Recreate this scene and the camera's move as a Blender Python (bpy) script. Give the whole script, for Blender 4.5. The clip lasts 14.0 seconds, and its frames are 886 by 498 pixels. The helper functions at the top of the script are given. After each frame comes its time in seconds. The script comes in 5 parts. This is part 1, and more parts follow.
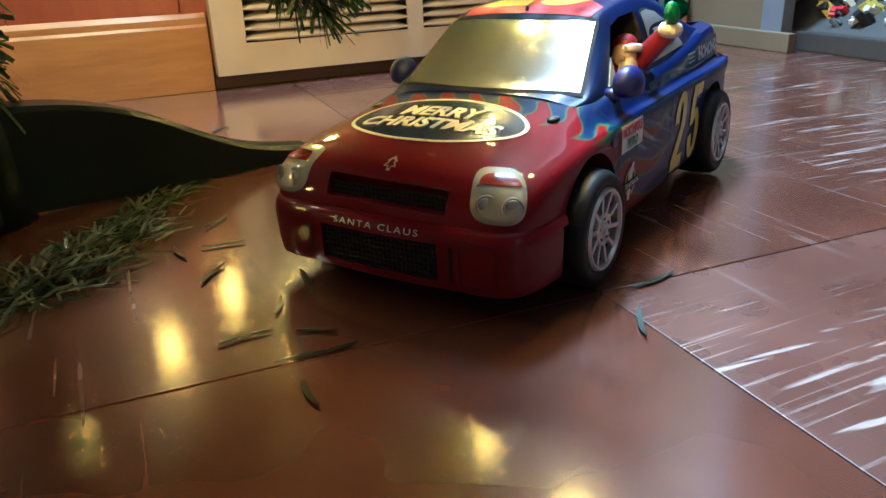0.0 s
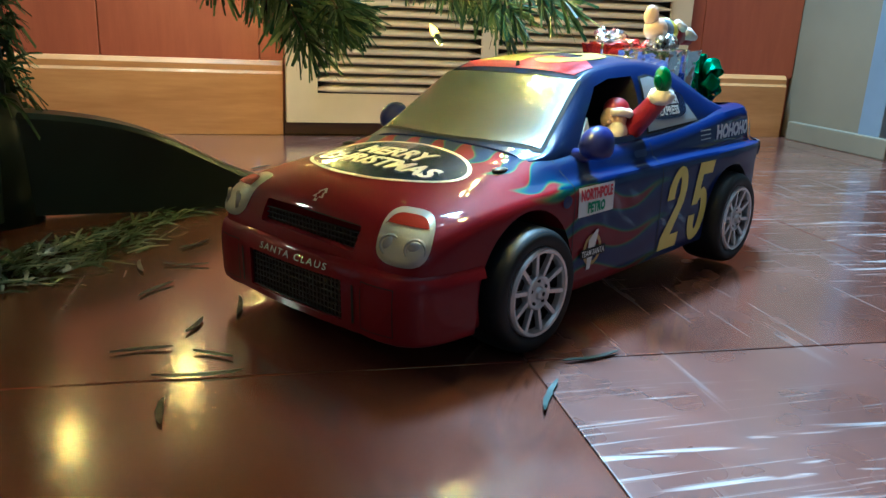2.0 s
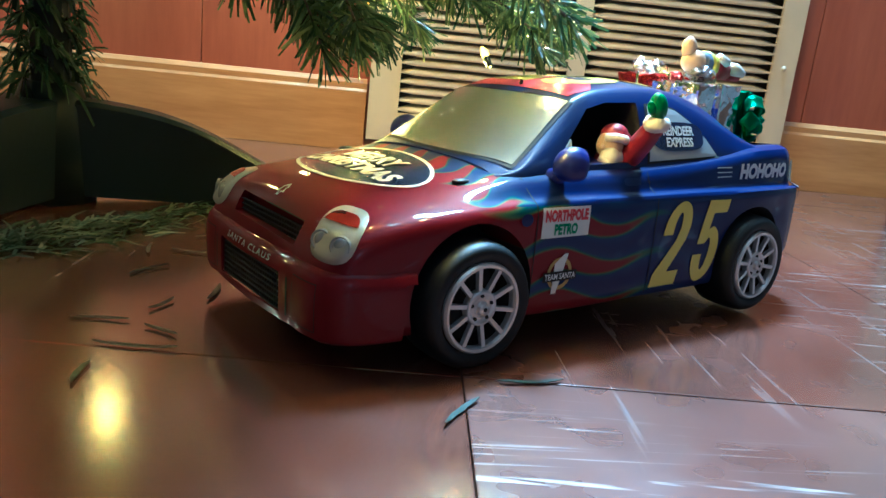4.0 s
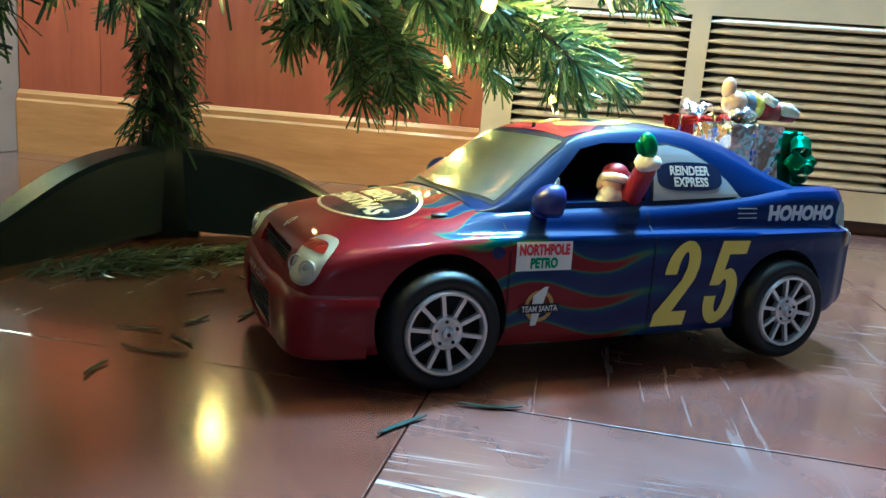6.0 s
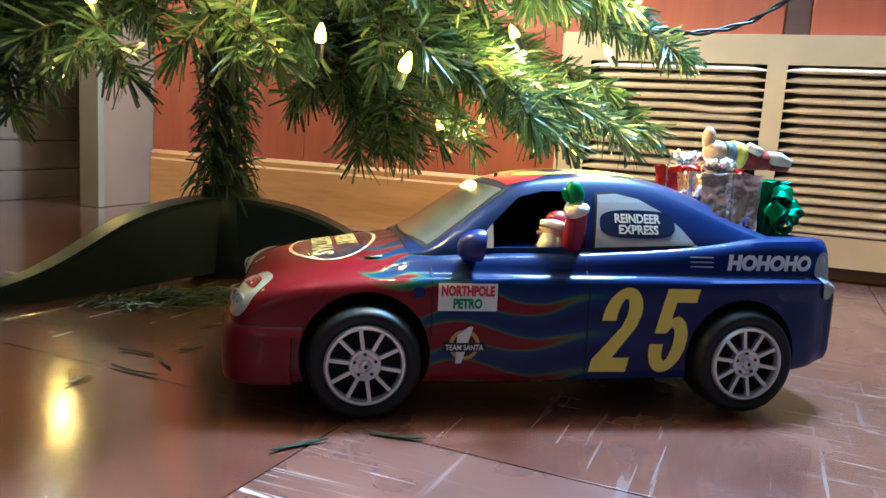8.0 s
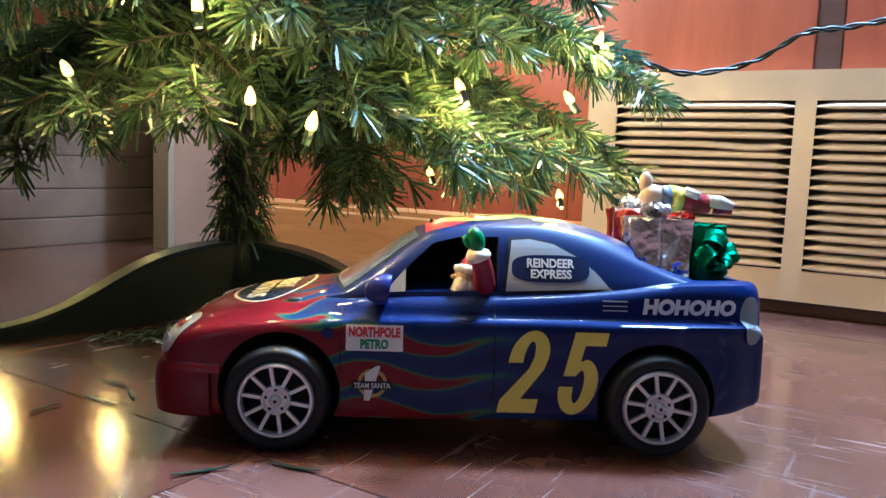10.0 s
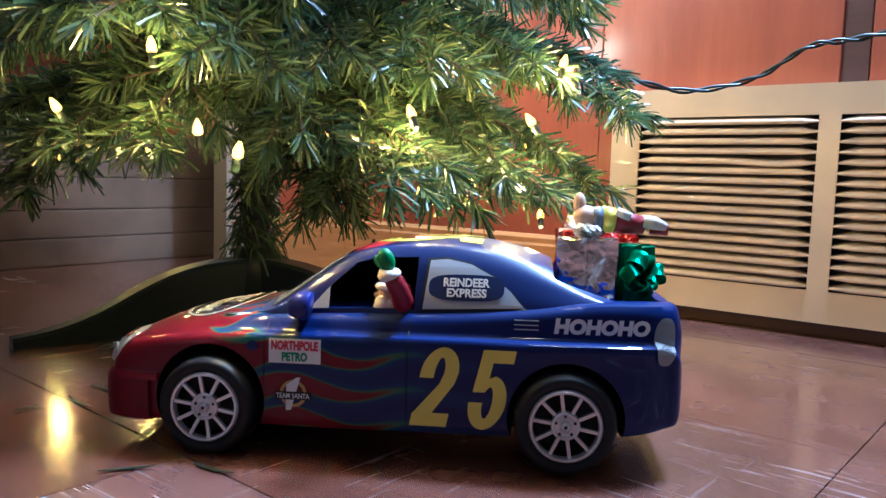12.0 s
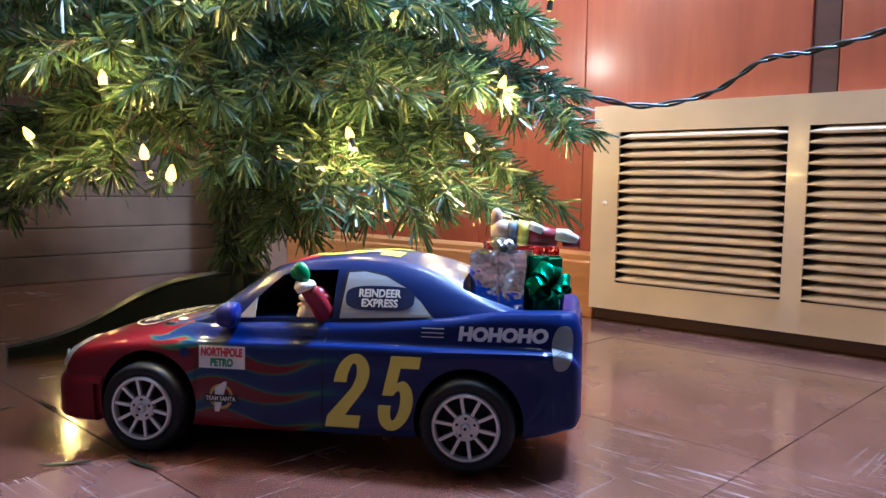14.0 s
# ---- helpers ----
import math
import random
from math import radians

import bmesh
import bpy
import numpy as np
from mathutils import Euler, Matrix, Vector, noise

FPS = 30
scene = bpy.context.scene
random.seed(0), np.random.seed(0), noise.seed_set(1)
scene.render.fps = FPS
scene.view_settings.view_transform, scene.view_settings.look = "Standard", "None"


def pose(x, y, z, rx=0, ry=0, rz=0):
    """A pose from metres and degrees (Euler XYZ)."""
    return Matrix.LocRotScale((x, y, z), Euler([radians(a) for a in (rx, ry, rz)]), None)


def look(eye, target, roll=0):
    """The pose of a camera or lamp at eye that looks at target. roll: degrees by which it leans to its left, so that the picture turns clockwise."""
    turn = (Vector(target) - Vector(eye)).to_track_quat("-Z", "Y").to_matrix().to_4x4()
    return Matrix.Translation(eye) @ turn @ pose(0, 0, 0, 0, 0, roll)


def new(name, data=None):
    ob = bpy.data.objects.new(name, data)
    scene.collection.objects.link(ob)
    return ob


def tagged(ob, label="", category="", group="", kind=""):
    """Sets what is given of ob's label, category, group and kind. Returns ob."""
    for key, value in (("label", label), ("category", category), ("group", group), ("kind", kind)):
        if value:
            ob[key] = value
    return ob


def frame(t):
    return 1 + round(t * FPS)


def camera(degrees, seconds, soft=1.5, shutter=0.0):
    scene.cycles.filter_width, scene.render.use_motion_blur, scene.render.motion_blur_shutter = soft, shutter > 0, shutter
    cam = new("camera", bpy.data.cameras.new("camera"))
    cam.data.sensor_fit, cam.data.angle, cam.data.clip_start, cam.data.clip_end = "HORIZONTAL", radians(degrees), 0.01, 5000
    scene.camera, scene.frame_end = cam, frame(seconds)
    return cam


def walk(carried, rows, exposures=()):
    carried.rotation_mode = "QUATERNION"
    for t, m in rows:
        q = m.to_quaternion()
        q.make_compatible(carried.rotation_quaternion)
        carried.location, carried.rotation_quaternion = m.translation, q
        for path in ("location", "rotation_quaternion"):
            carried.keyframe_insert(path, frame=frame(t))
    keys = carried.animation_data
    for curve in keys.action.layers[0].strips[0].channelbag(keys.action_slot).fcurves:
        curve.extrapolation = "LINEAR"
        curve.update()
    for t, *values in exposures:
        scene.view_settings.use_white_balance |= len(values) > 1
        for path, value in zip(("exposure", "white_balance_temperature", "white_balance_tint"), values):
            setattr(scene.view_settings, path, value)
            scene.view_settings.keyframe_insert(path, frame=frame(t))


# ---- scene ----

cam = camera(60.0, 14.0)
PATH = [
    (0, (-0.513, -0.245, 0.191), (1.029, 0.781, -0.565), -2.0),
    (0.5, (-0.488, -0.257, 0.186), (1.025, 0.815, -0.565), -1.8),
    (1, (-0.463, -0.275, 0.187), (1.029, 0.868, -0.496), -0.3),
    (1.5, (-0.45, -0.294, 0.178), (1.013, 0.925, -0.435), 1.3),
    (2, (-0.437, -0.316, 0.167), (0.973, 0.985, -0.399), 2.6),
    (4.5, (-0.343, -0.398, 0.159), (0.742, 1.211, -0.324), 5.7),
    (5, (-0.319, -0.422, 0.167), (0.656, 1.264, -0.289), 5.0),
    (5.5, (-0.307, -0.442, 0.165), (0.568, 1.301, -0.275), 4.9),
    (6, (-0.286, -0.46, 0.165), (0.487, 1.337, -0.251), 4.5),
    (6.5, (-0.254, -0.481, 0.168), (0.402, 1.367, -0.221), 4.3),
    (7, (-0.232, -0.503, 0.169), (0.316, 1.387, -0.191), 4.0),
    (7.5, (-0.199, -0.517, 0.17), (0.259, 1.402, -0.16), 3.8),
    (10, (-0.039, -0.571, 0.187), (0.035, 1.415, -0.035), 2.4),
    (10.5, (-0.005, -0.575, 0.192), (0.005, 1.414, -0.018), 2.3),
    (11, (0.028, -0.585, 0.194), (-0.027, 1.404, -0.009), 2.3),
    (11.5, (0.059, -0.587, 0.194), (-0.066, 1.399, -0.003), 2.2),
    (12, (0.09, -0.591, 0.197), (-0.117, 1.389, 0.006), 1.8),
    (12.5, (0.118, -0.598, 0.197), (-0.13, 1.378, 0.008), 0.9),
    (13, (0.15, -0.603, 0.201), (-0.111, 1.371, 0.019), 0.7),
    (13.5, (0.173, -0.61, 0.2), (-0.127, 1.36, 0.031), 0.9),
    (14, (0.194, -0.614, 0.203), (-0.146, 1.35, 0.042), 1.0),
]
walk(cam, [(t, look(eye, target, roll)) for t, eye, target, roll in PATH], exposures=[(0.0, 0.76, 4480, -8), (2.0, 0.88, 3960, -17), (5.0, 1.18, 3800, -19), (6.5, 1.18, 3680, -23), (7.5, 1.20, 4080, -15), (10.0, 1.05, 4220, 0), (14.0, 0.76, 4300, 8)])

# ---------------------------------------------------------------- light
world = bpy.data.worlds.new("room_air")
scene.world = world
world.use_nodes = True
world.node_tree.nodes["Background"].inputs[0].default_value = (0.55, 0.6, 0.7, 1)
world.node_tree.nodes["Background"].inputs[1].default_value = 0.05


def lamp(name, kind, m, energy, color, size=0.1, size_y=None):
    data = bpy.data.lights.new(name, kind)
    data.energy, data.color = energy, color
    if kind == "AREA":
        data.shape, data.size, data.size_y = "RECTANGLE", size, size_y or size
    else:
        data.shadow_soft_size = size
    ob = new(name, data)
    ob.matrix_world = m
    return ob


# ---------------------------------------------------------------- plan: the long wall and its own axes
W0 = Vector((0.217, 0.603, 0.0))
WALL_TURN = -31.5
WD = Vector((math.cos(radians(WALL_TURN)), math.sin(radians(WALL_TURN)), 0))
WN = Vector((WD.y, -WD.x, 0))
WALL = Matrix.Translation(W0) @ Matrix.Rotation(radians(WALL_TURN), 4, "Z")


def W(u, v, z):
    """A place by the wall: u along it, v out from it into the room, z up."""
    return W0 + u * WD + v * WN + Vector((0, 0, z))


TREE = Vector((-0.245, 0.345, 0.0))

# daylight from the window high in the long wall, and an added fill under the ceiling, no real lamp
win_at = W(0.37, 0.04, 1.4)
lamp("window_light", "AREA", look(win_at, win_at + WN * 1.25 - WD * 0.1 - Vector((0, 0, 0.9))), 52.0, (0.82, 0.91, 1.0), 0.26, 0.20)
lamp("ceiling_lamp_light", "AREA", look(W(0.25, 0.30, 2.33), W(0.25, 0.29, 0)), 6.0, (1.0, 0.92, 0.80), 0.3)

# ---------------------------------------------------------------- materials


def material(name):
    m = bpy.data.materials.new(name)
    m.use_nodes = True
    nt = m.node_tree
    return m, nt, nt.nodes["Principled BSDF"]


def node(nt, kind, **kw):
    n = nt.nodes.new(kind)
    for k, v in kw.items():
        if k == "operation":
            n.operation = v
        elif k == "blend_type":
            n.blend_type = v
        elif k == "data_type":
            n.data_type = v
    return n


def maths(nt, op, a, b=None):
    n = node(nt, "ShaderNodeMath", operation=op)
    for i, v in enumerate((a, b)):
        if v is None:
            continue
        if isinstance(v, (int, float)):
            n.inputs[i].default_value = v
        else:
            nt.links.new(v, n.inputs[i])
    return n.outputs[0]


def ramp(nt, fac, stops):
    n = node(nt, "ShaderNodeValToRGB")
    els = n.color_ramp.elements
    while len(els) < len(stops):
        els.new(0.5)
    for e, (p, c) in zip(els, stops):
        e.position, e.color = p, (*c, 1)
    nt.links.new(fac, n.inputs[0])
    return n.outputs[0]


def mix(nt, fac, a, b):
    n = node(nt, "ShaderNodeMix", data_type="RGBA")
    for sock, v in ((n.inputs[0], fac), (n.inputs[6], a), (n.inputs[7], b)):
        if isinstance(v, (int, float)):
            sock.default_value = v
        elif isinstance(v, tuple):
            sock.default_value = (*v, 1)
        else:
            nt.links.new(v, sock)
    return n.outputs[2]


def coords(nt, scale=(1, 1, 1), which="Object"):
    tc = node(nt, "ShaderNodeTexCoord")
    mp = node(nt, "ShaderNodeMapping")
    mp.inputs["Scale"].default_value = scale
    nt.links.new(tc.outputs[which], mp.inputs[0])
    return mp.outputs[0]


def noise_tex(nt, vec, scale, detail=4.0, rough=0.5):
    n = node(nt, "ShaderNodeTexNoise")
    n.inputs["Scale"].default_value, n.inputs["Detail"].default_value, n.inputs["Roughness"].default_value = scale, detail, rough
    nt.links.new(vec, n.inputs["Vector"])
    return n.outputs["Fac"]


def bump(nt, bsdf, height, strength, distance=0.001):
    b = node(nt, "ShaderNodeBump")
    b.inputs["Strength"].default_value, b.inputs["Distance"].default_value = strength, distance
    nt.links.new(height, b.inputs["Height"])
    nt.links.new(b.outputs[0], bsdf.inputs["Normal"])


def plain(name, color, rough=0.5, metal=0.0, vary=0.12, scale=60, grain=0.15, coat=0.0, dist=0.0006, spec=0.5):
    m, nt, b = material(name)
    v = coords(nt)
    n1, n2 = noise_tex(nt, v, scale), noise_tex(nt, v, scale * 7, 3)
    lo = tuple(c * (1 - vary) for c in color)
    hi = tuple(min(1, c * (1 + vary)) for c in color)
    nt.links.new(ramp(nt, n1, [(0.3, lo), (0.7, hi)]), b.inputs["Base Color"])
    b.inputs["Roughness"].default_value, b.inputs["Metallic"].default_value = rough, metal
    b.inputs["Coat Weight"].default_value, b.inputs["Coat Roughness"].default_value = coat, 0.08
    b.inputs["Specular IOR Level"].default_value = spec
    if grain:
        bump(nt, b, n2, grain, dist)
    return m


def wood(name, dark, light, along=(1.2, 14, 14), rough=0.4, coat=0.3, scale=3.0):
    m, nt, b = material(name)
    v = coords(nt, along)
    n1 = noise_tex(nt, v, scale, 6, 0.6)
    n2 = noise_tex(nt, v, scale * 6, 4, 0.6)
    n3 = noise_tex(nt, coords(nt), 2.5, 2)
    mixed = maths(nt, "ADD", maths(nt, "MULTIPLY", n1, 0.55), maths(nt, "MULTIPLY", n2, 0.25))
    mixed = maths(nt, "ADD", mixed, maths(nt, "MULTIPLY", n3, 0.2))
    nt.links.new(ramp(nt, mixed, [(0.36, dark), (0.64, light)]), b.inputs["Base Color"])
    b.inputs["Roughness"].default_value = rough
    b.inputs["Coat Weight"].default_value, b.inputs["Coat Roughness"].default_value = coat, 0.2
    bump(nt, b, n2, 0.2, 0.0008)
    return m


def floor_material(name, tones, gloss, coat, wear, scuffs_and_glare=()):
    """Varnished red-brown board: blotches, cloudy wear, fine and coarse scratches along the boards."""
    m, nt, b = material(name)
    v = node(nt, "ShaderNodeNewGeometry").outputs["Position"]
    info = node(nt, "ShaderNodeObjectInfo")
    blotch = noise_tex(nt, v, 9, 2, 0.45)
    cloud = noise_tex(nt, v, 26, 2, 0.5)
    base = ramp(nt, blotch, list(zip((0.3, 0.55, 0.75), tones)))
    base = mix(nt, maths(nt, "MULTIPLY", info.outputs["Random"], 0.25), base, tones[0])
    # scratches: noise stretched along the two ways of the boards, thresholded

    def streaks(turn, along, across, cut_at, detail=2.5):
        rot, sm = node(nt, "ShaderNodeMapping"), node(nt, "ShaderNodeMapping")
        rot.inputs["Rotation"].default_value = (0, 0, radians(turn))
        sm.inputs["Scale"].default_value = (along, across, 1)
        nt.links.new(v, rot.inputs[0]), nt.links.new(rot.outputs[0], sm.inputs[0])
        n = noise_tex(nt, sm.outputs[0], 1.0, detail, 0.6)
        n.node.inputs["Distortion"].default_value = 0.5
        return ramp(nt, n, [(cut_at, (0, 0, 0)), (cut_at + 0.06, (1, 1, 1))])

    patch = ramp(nt, noise_tex(nt, v, 5.5, 3), [(wear, (0, 0, 0)), (wear + 0.12, (1, 1, 1))])
    # round patches of scuffing, some of them also pale for glare
    for sx, sy, sr, sk in scuffs_and_glare:
        d = node(nt, "ShaderNodeVectorMath", operation="DISTANCE")
        d.inputs[1].default_value = (sx, sy, 0)
        nt.links.new(v, d.inputs[0])
        near = ramp(nt, maths(nt, "DIVIDE", d.outputs["Value"], sr), [(0.45, (sk, sk, sk)), (1.0, (0, 0, 0))])
        patch = maths(nt, "MAXIMUM", patch, near)
    patch2 = ramp(nt, noise_tex(nt, v, 3.1, 2), [(0.52, (0, 0, 0)), (0.64, (1, 1, 1))])
    brushed = maths(nt, "MULTIPLY", maths(nt, "MAXIMUM", streaks(36, 9, 110, 0.60), maths(nt, "MULTIPLY", streaks(31, 7, 360, 0.61), 0.5)), patch)
    faint = maths(nt, "MULTIPLY", streaks(-57, 6, 140, 0.62), maths(nt, "MULTIPLY", patch2, 0.3))
    scratch = maths(nt, "MAXIMUM", brushed, faint)
    nt.links.new(mix(nt, maths(nt, "MULTIPLY", scratch, 0.44), base, (0.66, 0.58, 0.55)), b.inputs["Base Color"])
    r = maths(nt, "ADD", maths(nt, "MULTIPLY", cloud, 0.20), gloss)
    r = maths(nt, "ADD", r, maths(nt, "MULTIPLY", scratch, 0.25))
    nt.links.new(r, b.inputs["Roughness"])
    b.inputs["Specular IOR Level"].default_value = 0.55
    b.inputs["Coat Weight"].default_value, b.inputs["Coat Roughness"].default_value = coat, 0.15
    hgt = maths(nt, "ADD", maths(nt, "MULTIPLY", noise_tex(nt, v, 35, 3), 0.5), maths(nt, "MULTIPLY", scratch, -0.2))
    bump(nt, b, hgt, 0.12, 0.0012)
    return m


def car_paint():
    """Red nose that licks into blue with flame tongues edged in gold and teal."""
    m, nt, b = material("flame_paint")
    tc = node(nt, "ShaderNodeTexCoord")
    sep = node(nt, "ShaderNodeSeparateXYZ")
    nt.links.new(tc.outputs["Object"], sep.inputs[0])
    x, y, z = sep.outputs
    wob = noise_tex(nt, coords(nt, (14, 14, 26)), 1.0, 2)
    # side: tongues stacked in height that sweep upwards to the rear
    zz = maths(nt, "SUBTRACT", z, maths(nt, "MULTIPLY", maths(nt, "SINE", maths(nt, "MULTIPLY", x, 75.0)), 0.0042))
    zz = maths(nt, "ADD", zz, maths(nt, "MULTIPLY", wob, 0.008))
    side = maths(nt, "SINE", maths(nt, "MULTIPLY", zz, 2 * math.pi / 0.0235))
    side = maths(nt, "SUBTRACT", side, maths(nt, "DIVIDE", maths(nt, "ADD", x, 0.052), 0.058))
    # hood: tongues side by side that run back
    yy = maths(nt, "ADD", y, maths(nt, "MULTIPLY", maths(nt, "SINE", maths(nt, "MULTIPLY", x, 150.0)), 0.004))
    yy = maths(nt, "ADD", yy, maths(nt, "MULTIPLY", wob, 0.02))
    top = maths(nt, "SINE", maths(nt, "MULTIPLY", yy, 2 * math.pi / 0.021))
    top = maths(nt, "SUBTRACT", top, maths(nt, "DIVIDE", maths(nt, "ADD", x, 0.108), 0.017))
    up = ramp(nt, maths(nt, "MULTIPLY", maths(nt, "SUBTRACT", z, 0.0835), 500.0), [(0.4, (0, 0, 0)), (0.6, (1, 1, 1))])
    pick = node(nt, "ShaderNodeMix", data_type="FLOAT")
    nt.links.new(up, pick.inputs[0]), nt.links.new(side, pick.inputs[2]), nt.links.new(top, pick.inputs[3])
    g = maths(nt, "ADD", maths(nt, "MULTIPLY", pick.outputs[0], 0.25), 0.5)
    red, blue = (0.135, 0.003, 0.009), (0.005, 0.012, 0.080)
    col = ramp(nt, g, [(0.0, blue), (0.38, (0.008, 0.028, 0.105)), (0.44, (0.014, 0.075, 0.085)), (0.485, (0.055, 0.11, 0.05)), (0.52, (0.11, 0.04, 0.02)), (0.56, red), (1.0, red)])
    fleck = noise_tex(nt, coords(nt), 900, 2)
    nt.links.new(mix(nt, maths(nt, "MULTIPLY", fleck, 0.08), col, (0.02, 0.02, 0.05)), b.inputs["Base Color"])
    b.inputs["Roughness"].default_value = 0.5
    b.inputs["Specular IOR Level"].default_value = 0.06
    b.inputs["Metallic"].default_value = 0.0
    b.inputs["Coat Weight"].default_value, b.inputs["Coat Roughness"].default_value = 0.45, 0.04
    bump(nt, b, noise_tex(nt, coords(nt), 45, 2), 0.05, 0.001)
    return m


def needle_material(name, dark, light):
    m, nt, b = material(name)
    geo = node(nt, "ShaderNodeNewGeometry")
    nt.links.new(ramp(nt, geo.outputs["Random Per Island"], [(0.0, dark), (0.75, light), (1.0, (light[0] * 1.9, light[1] * 1.5, light[2] * 1.6))]), b.inputs["Base Color"])
    b.inputs["Roughness"].default_value = 0.27
    # thin plastic lets some light through
    tr = node(nt, "ShaderNodeBsdfTranslucent")
    nt.links.new(b.inputs["Base Color"].links[0].from_socket, tr.inputs[0])
    ms = node(nt, "ShaderNodeMixShader")
    ms.inputs[0].default_value = 0.38
    out = nt.nodes["Material Output"]
    nt.links.new(b.outputs[0], ms.inputs[1]), nt.links.new(tr.outputs[0], ms.inputs[2]), nt.links.new(ms.outputs[0], out.inputs[0])
    return m


def glow(name, color, strength):
    m, nt, b = material(name)
    b.inputs["Emission Color"].default_value = (*color, 1)
    b.inputs["Emission Strength"].default_value = strength
    b.inputs["Base Color"].default_value = (*(c * 0.06 for c in color), 1)
    b.inputs["Specular IOR Level"].default_value = 0.0
    return m


M_FLOOR = floor_material("varnished_floor", ((0.066, 0.024, 0.015), (0.104, 0.041, 0.026), (0.145, 0.062, 0.042)), 0.10, 1.0, 0.62)
# the wide patches at x 0.30 and 0.62 paint glare along with scratches
M_MID = floor_material("half_worn_floor", ((0.070, 0.026, 0.016), (0.102, 0.040, 0.026), (0.14, 0.058, 0.039)), 0.15, 0.8, 0.64, ((0.245, 0.012, 0.045, 1.0), (0.225, -0.095, 0.05, 0.9), (0.30, -0.20, 0.20, 0.9), (0.62, -0.20, 0.30, 0.9)))
M_WORN = floor_material("worn_floor", ((0.088, 0.038, 0.027), (0.120, 0.055, 0.041), (0.16, 0.080, 0.062)), 0.19, 0.65, 0.68, ((-0.175, -0.205, 0.10, 1.0), (-0.10, -0.28, 0.10, 0.9), (0.245, 0.012, 0.045, 1.0), (0.225, -0.095, 0.05, 0.9), (0.62, -0.20, 0.30, 0.9), (0.30, -0.20, 0.20, 0.9)))
M_GAP = plain("dark_joint", (0.05, 0.024, 0.016), 0.8)
M_PANEL = wood("red_brown_panel", (0.24, 0.048, 0.018), (0.36, 0.088, 0.034), (7, 7, 0.9), 0.45, 0.2, 2.0)
M_BASE = wood("honey_pine", (0.36, 0.150, 0.038), (0.55, 0.27, 0.085), (1.0, 10, 9), 0.4, 0.4, 3.0)
M_CREAM = plain("cream_plaster", (0.155, 0.118, 0.072), 0.7, vary=0.08, scale=9, grain=0.2)
M_DIMWALL = wood("unseen_wall_dark", (0.07, 0.035, 0.02), (0.12, 0.06, 0.035), (8, 8, 0.9), 0.5, 0.2)
M_CEIL = plain("white_ceiling", (0.78, 0.76, 0.72), 0.85, vary=0.04, scale=5)
M_VENT = plain("ivory_enamel", (0.62, 0.48, 0.32), 0.42, vary=0.07, scale=14, grain=0.1, coat=0.2)
M_DARK = plain("duct_shade_black", (0.012, 0.011, 0.012), 0.9)
M_KICK = wood("dark_kickboard", (0.05, 0.02, 0.013), (0.09, 0.035, 0.022), (1, 10, 10), 0.6, 0.1)
M_JAMB = plain("blue_grey_trim", (0.14, 0.155, 0.19), 0.5, scale=10)
M_LEDGE = plain("brown_grey_ledge", (0.072, 0.046, 0.030), 0.8, vary=0.5, scale=5, grain=0.3, spec=0.2)
M_TAN = plain("tan_plaster", (0.17, 0.10, 0.060), 0.75, vary=0.12, scale=8, grain=0.2, spec=0.2)
M_PAINT = car_paint()
M_BLUE = plain("blue_plastic", (0.005, 0.013, 0.085), 0.4, vary=0.06, scale=30, grain=0.03, coat=0.4, spec=0.2)
M_MIRRORCAP = plain("violet_blue_plastic", (0.013, 0.017, 0.14), 0.35, vary=0.06, scale=30, grain=0.03, coat=0.4, spec=0.2)
M_BLACK = plain("black_plastic", (0.012, 0.012, 0.014), 0.45, grain=0.08)
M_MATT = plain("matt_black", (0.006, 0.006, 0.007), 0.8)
M_RUBBER = plain("tyre_rubber", (0.007, 0.008, 0.010), 0.5, vary=0.2, scale=120, grain=0.12, spec=0.3)
M_RIM = plain("silver_rim", (0.66, 0.66, 0.68), 0.30, 0.65, vary=0.08, scale=90, grain=0.08)
M_HOLE = plain("rim_shadow_black", (0.01, 0.01, 0.012), 0.7)
M_LIGHTSHELL = plain("grey_headlight", (0.36, 0.35, 0.31), 0.3, vary=0.06, scale=80, coat=0.5, grain=0.05)
M_LENS = plain("clear_grey_lens", (0.34, 0.35, 0.34), 0.14, 0.1, vary=0.05, coat=1.0, grain=0.0)
M_AMBER = plain("orange_red_lens", (0.22, 0.02, 0.01), 0.15, vary=0.1, coat=1.0, grain=0.0)
M_SCREEN = plain("silver_film", (0.56, 0.56, 0.55), 0.22, 0.85, vary=0.05, scale=10, grain=0.06)
M_WINDOW = plain("grey_window_print", (0.36, 0.38, 0.42), 0.3, vary=0.05, scale=20, coat=0.4, grain=0.02)
M_WHITE = plain("white_print", (0.72, 0.71, 0.68), 0.4, vary=0.04, grain=0.02)
M_CREAMPRINT = plain("cream_print", (0.66, 0.61, 0.50), 0.4, vary=0.04, grain=0.02)
M_YELLOW = plain("yellow_print", (0.70, 0.58, 0.06), 0.38, vary=0.06, scale=40, grain=0.02, coat=0.3)
M_NAVY = plain("navy_print", (0.012, 0.02, 0.07), 0.25, vary=0.06, grain=0.02, coat=0.6)
M_REDPRINT = plain("red_print", (0.5, 0.02, 0.04), 0.4, vary=0.04, grain=0.02)
M_GREENPRINT = plain("green_print", (0.01, 0.22, 0.08), 0.4, vary=0.04, grain=0.02)
M_GOLD = plain("gold_print", (0.42, 0.27, 0.06), 0.4, vary=0.04, grain=0.02)
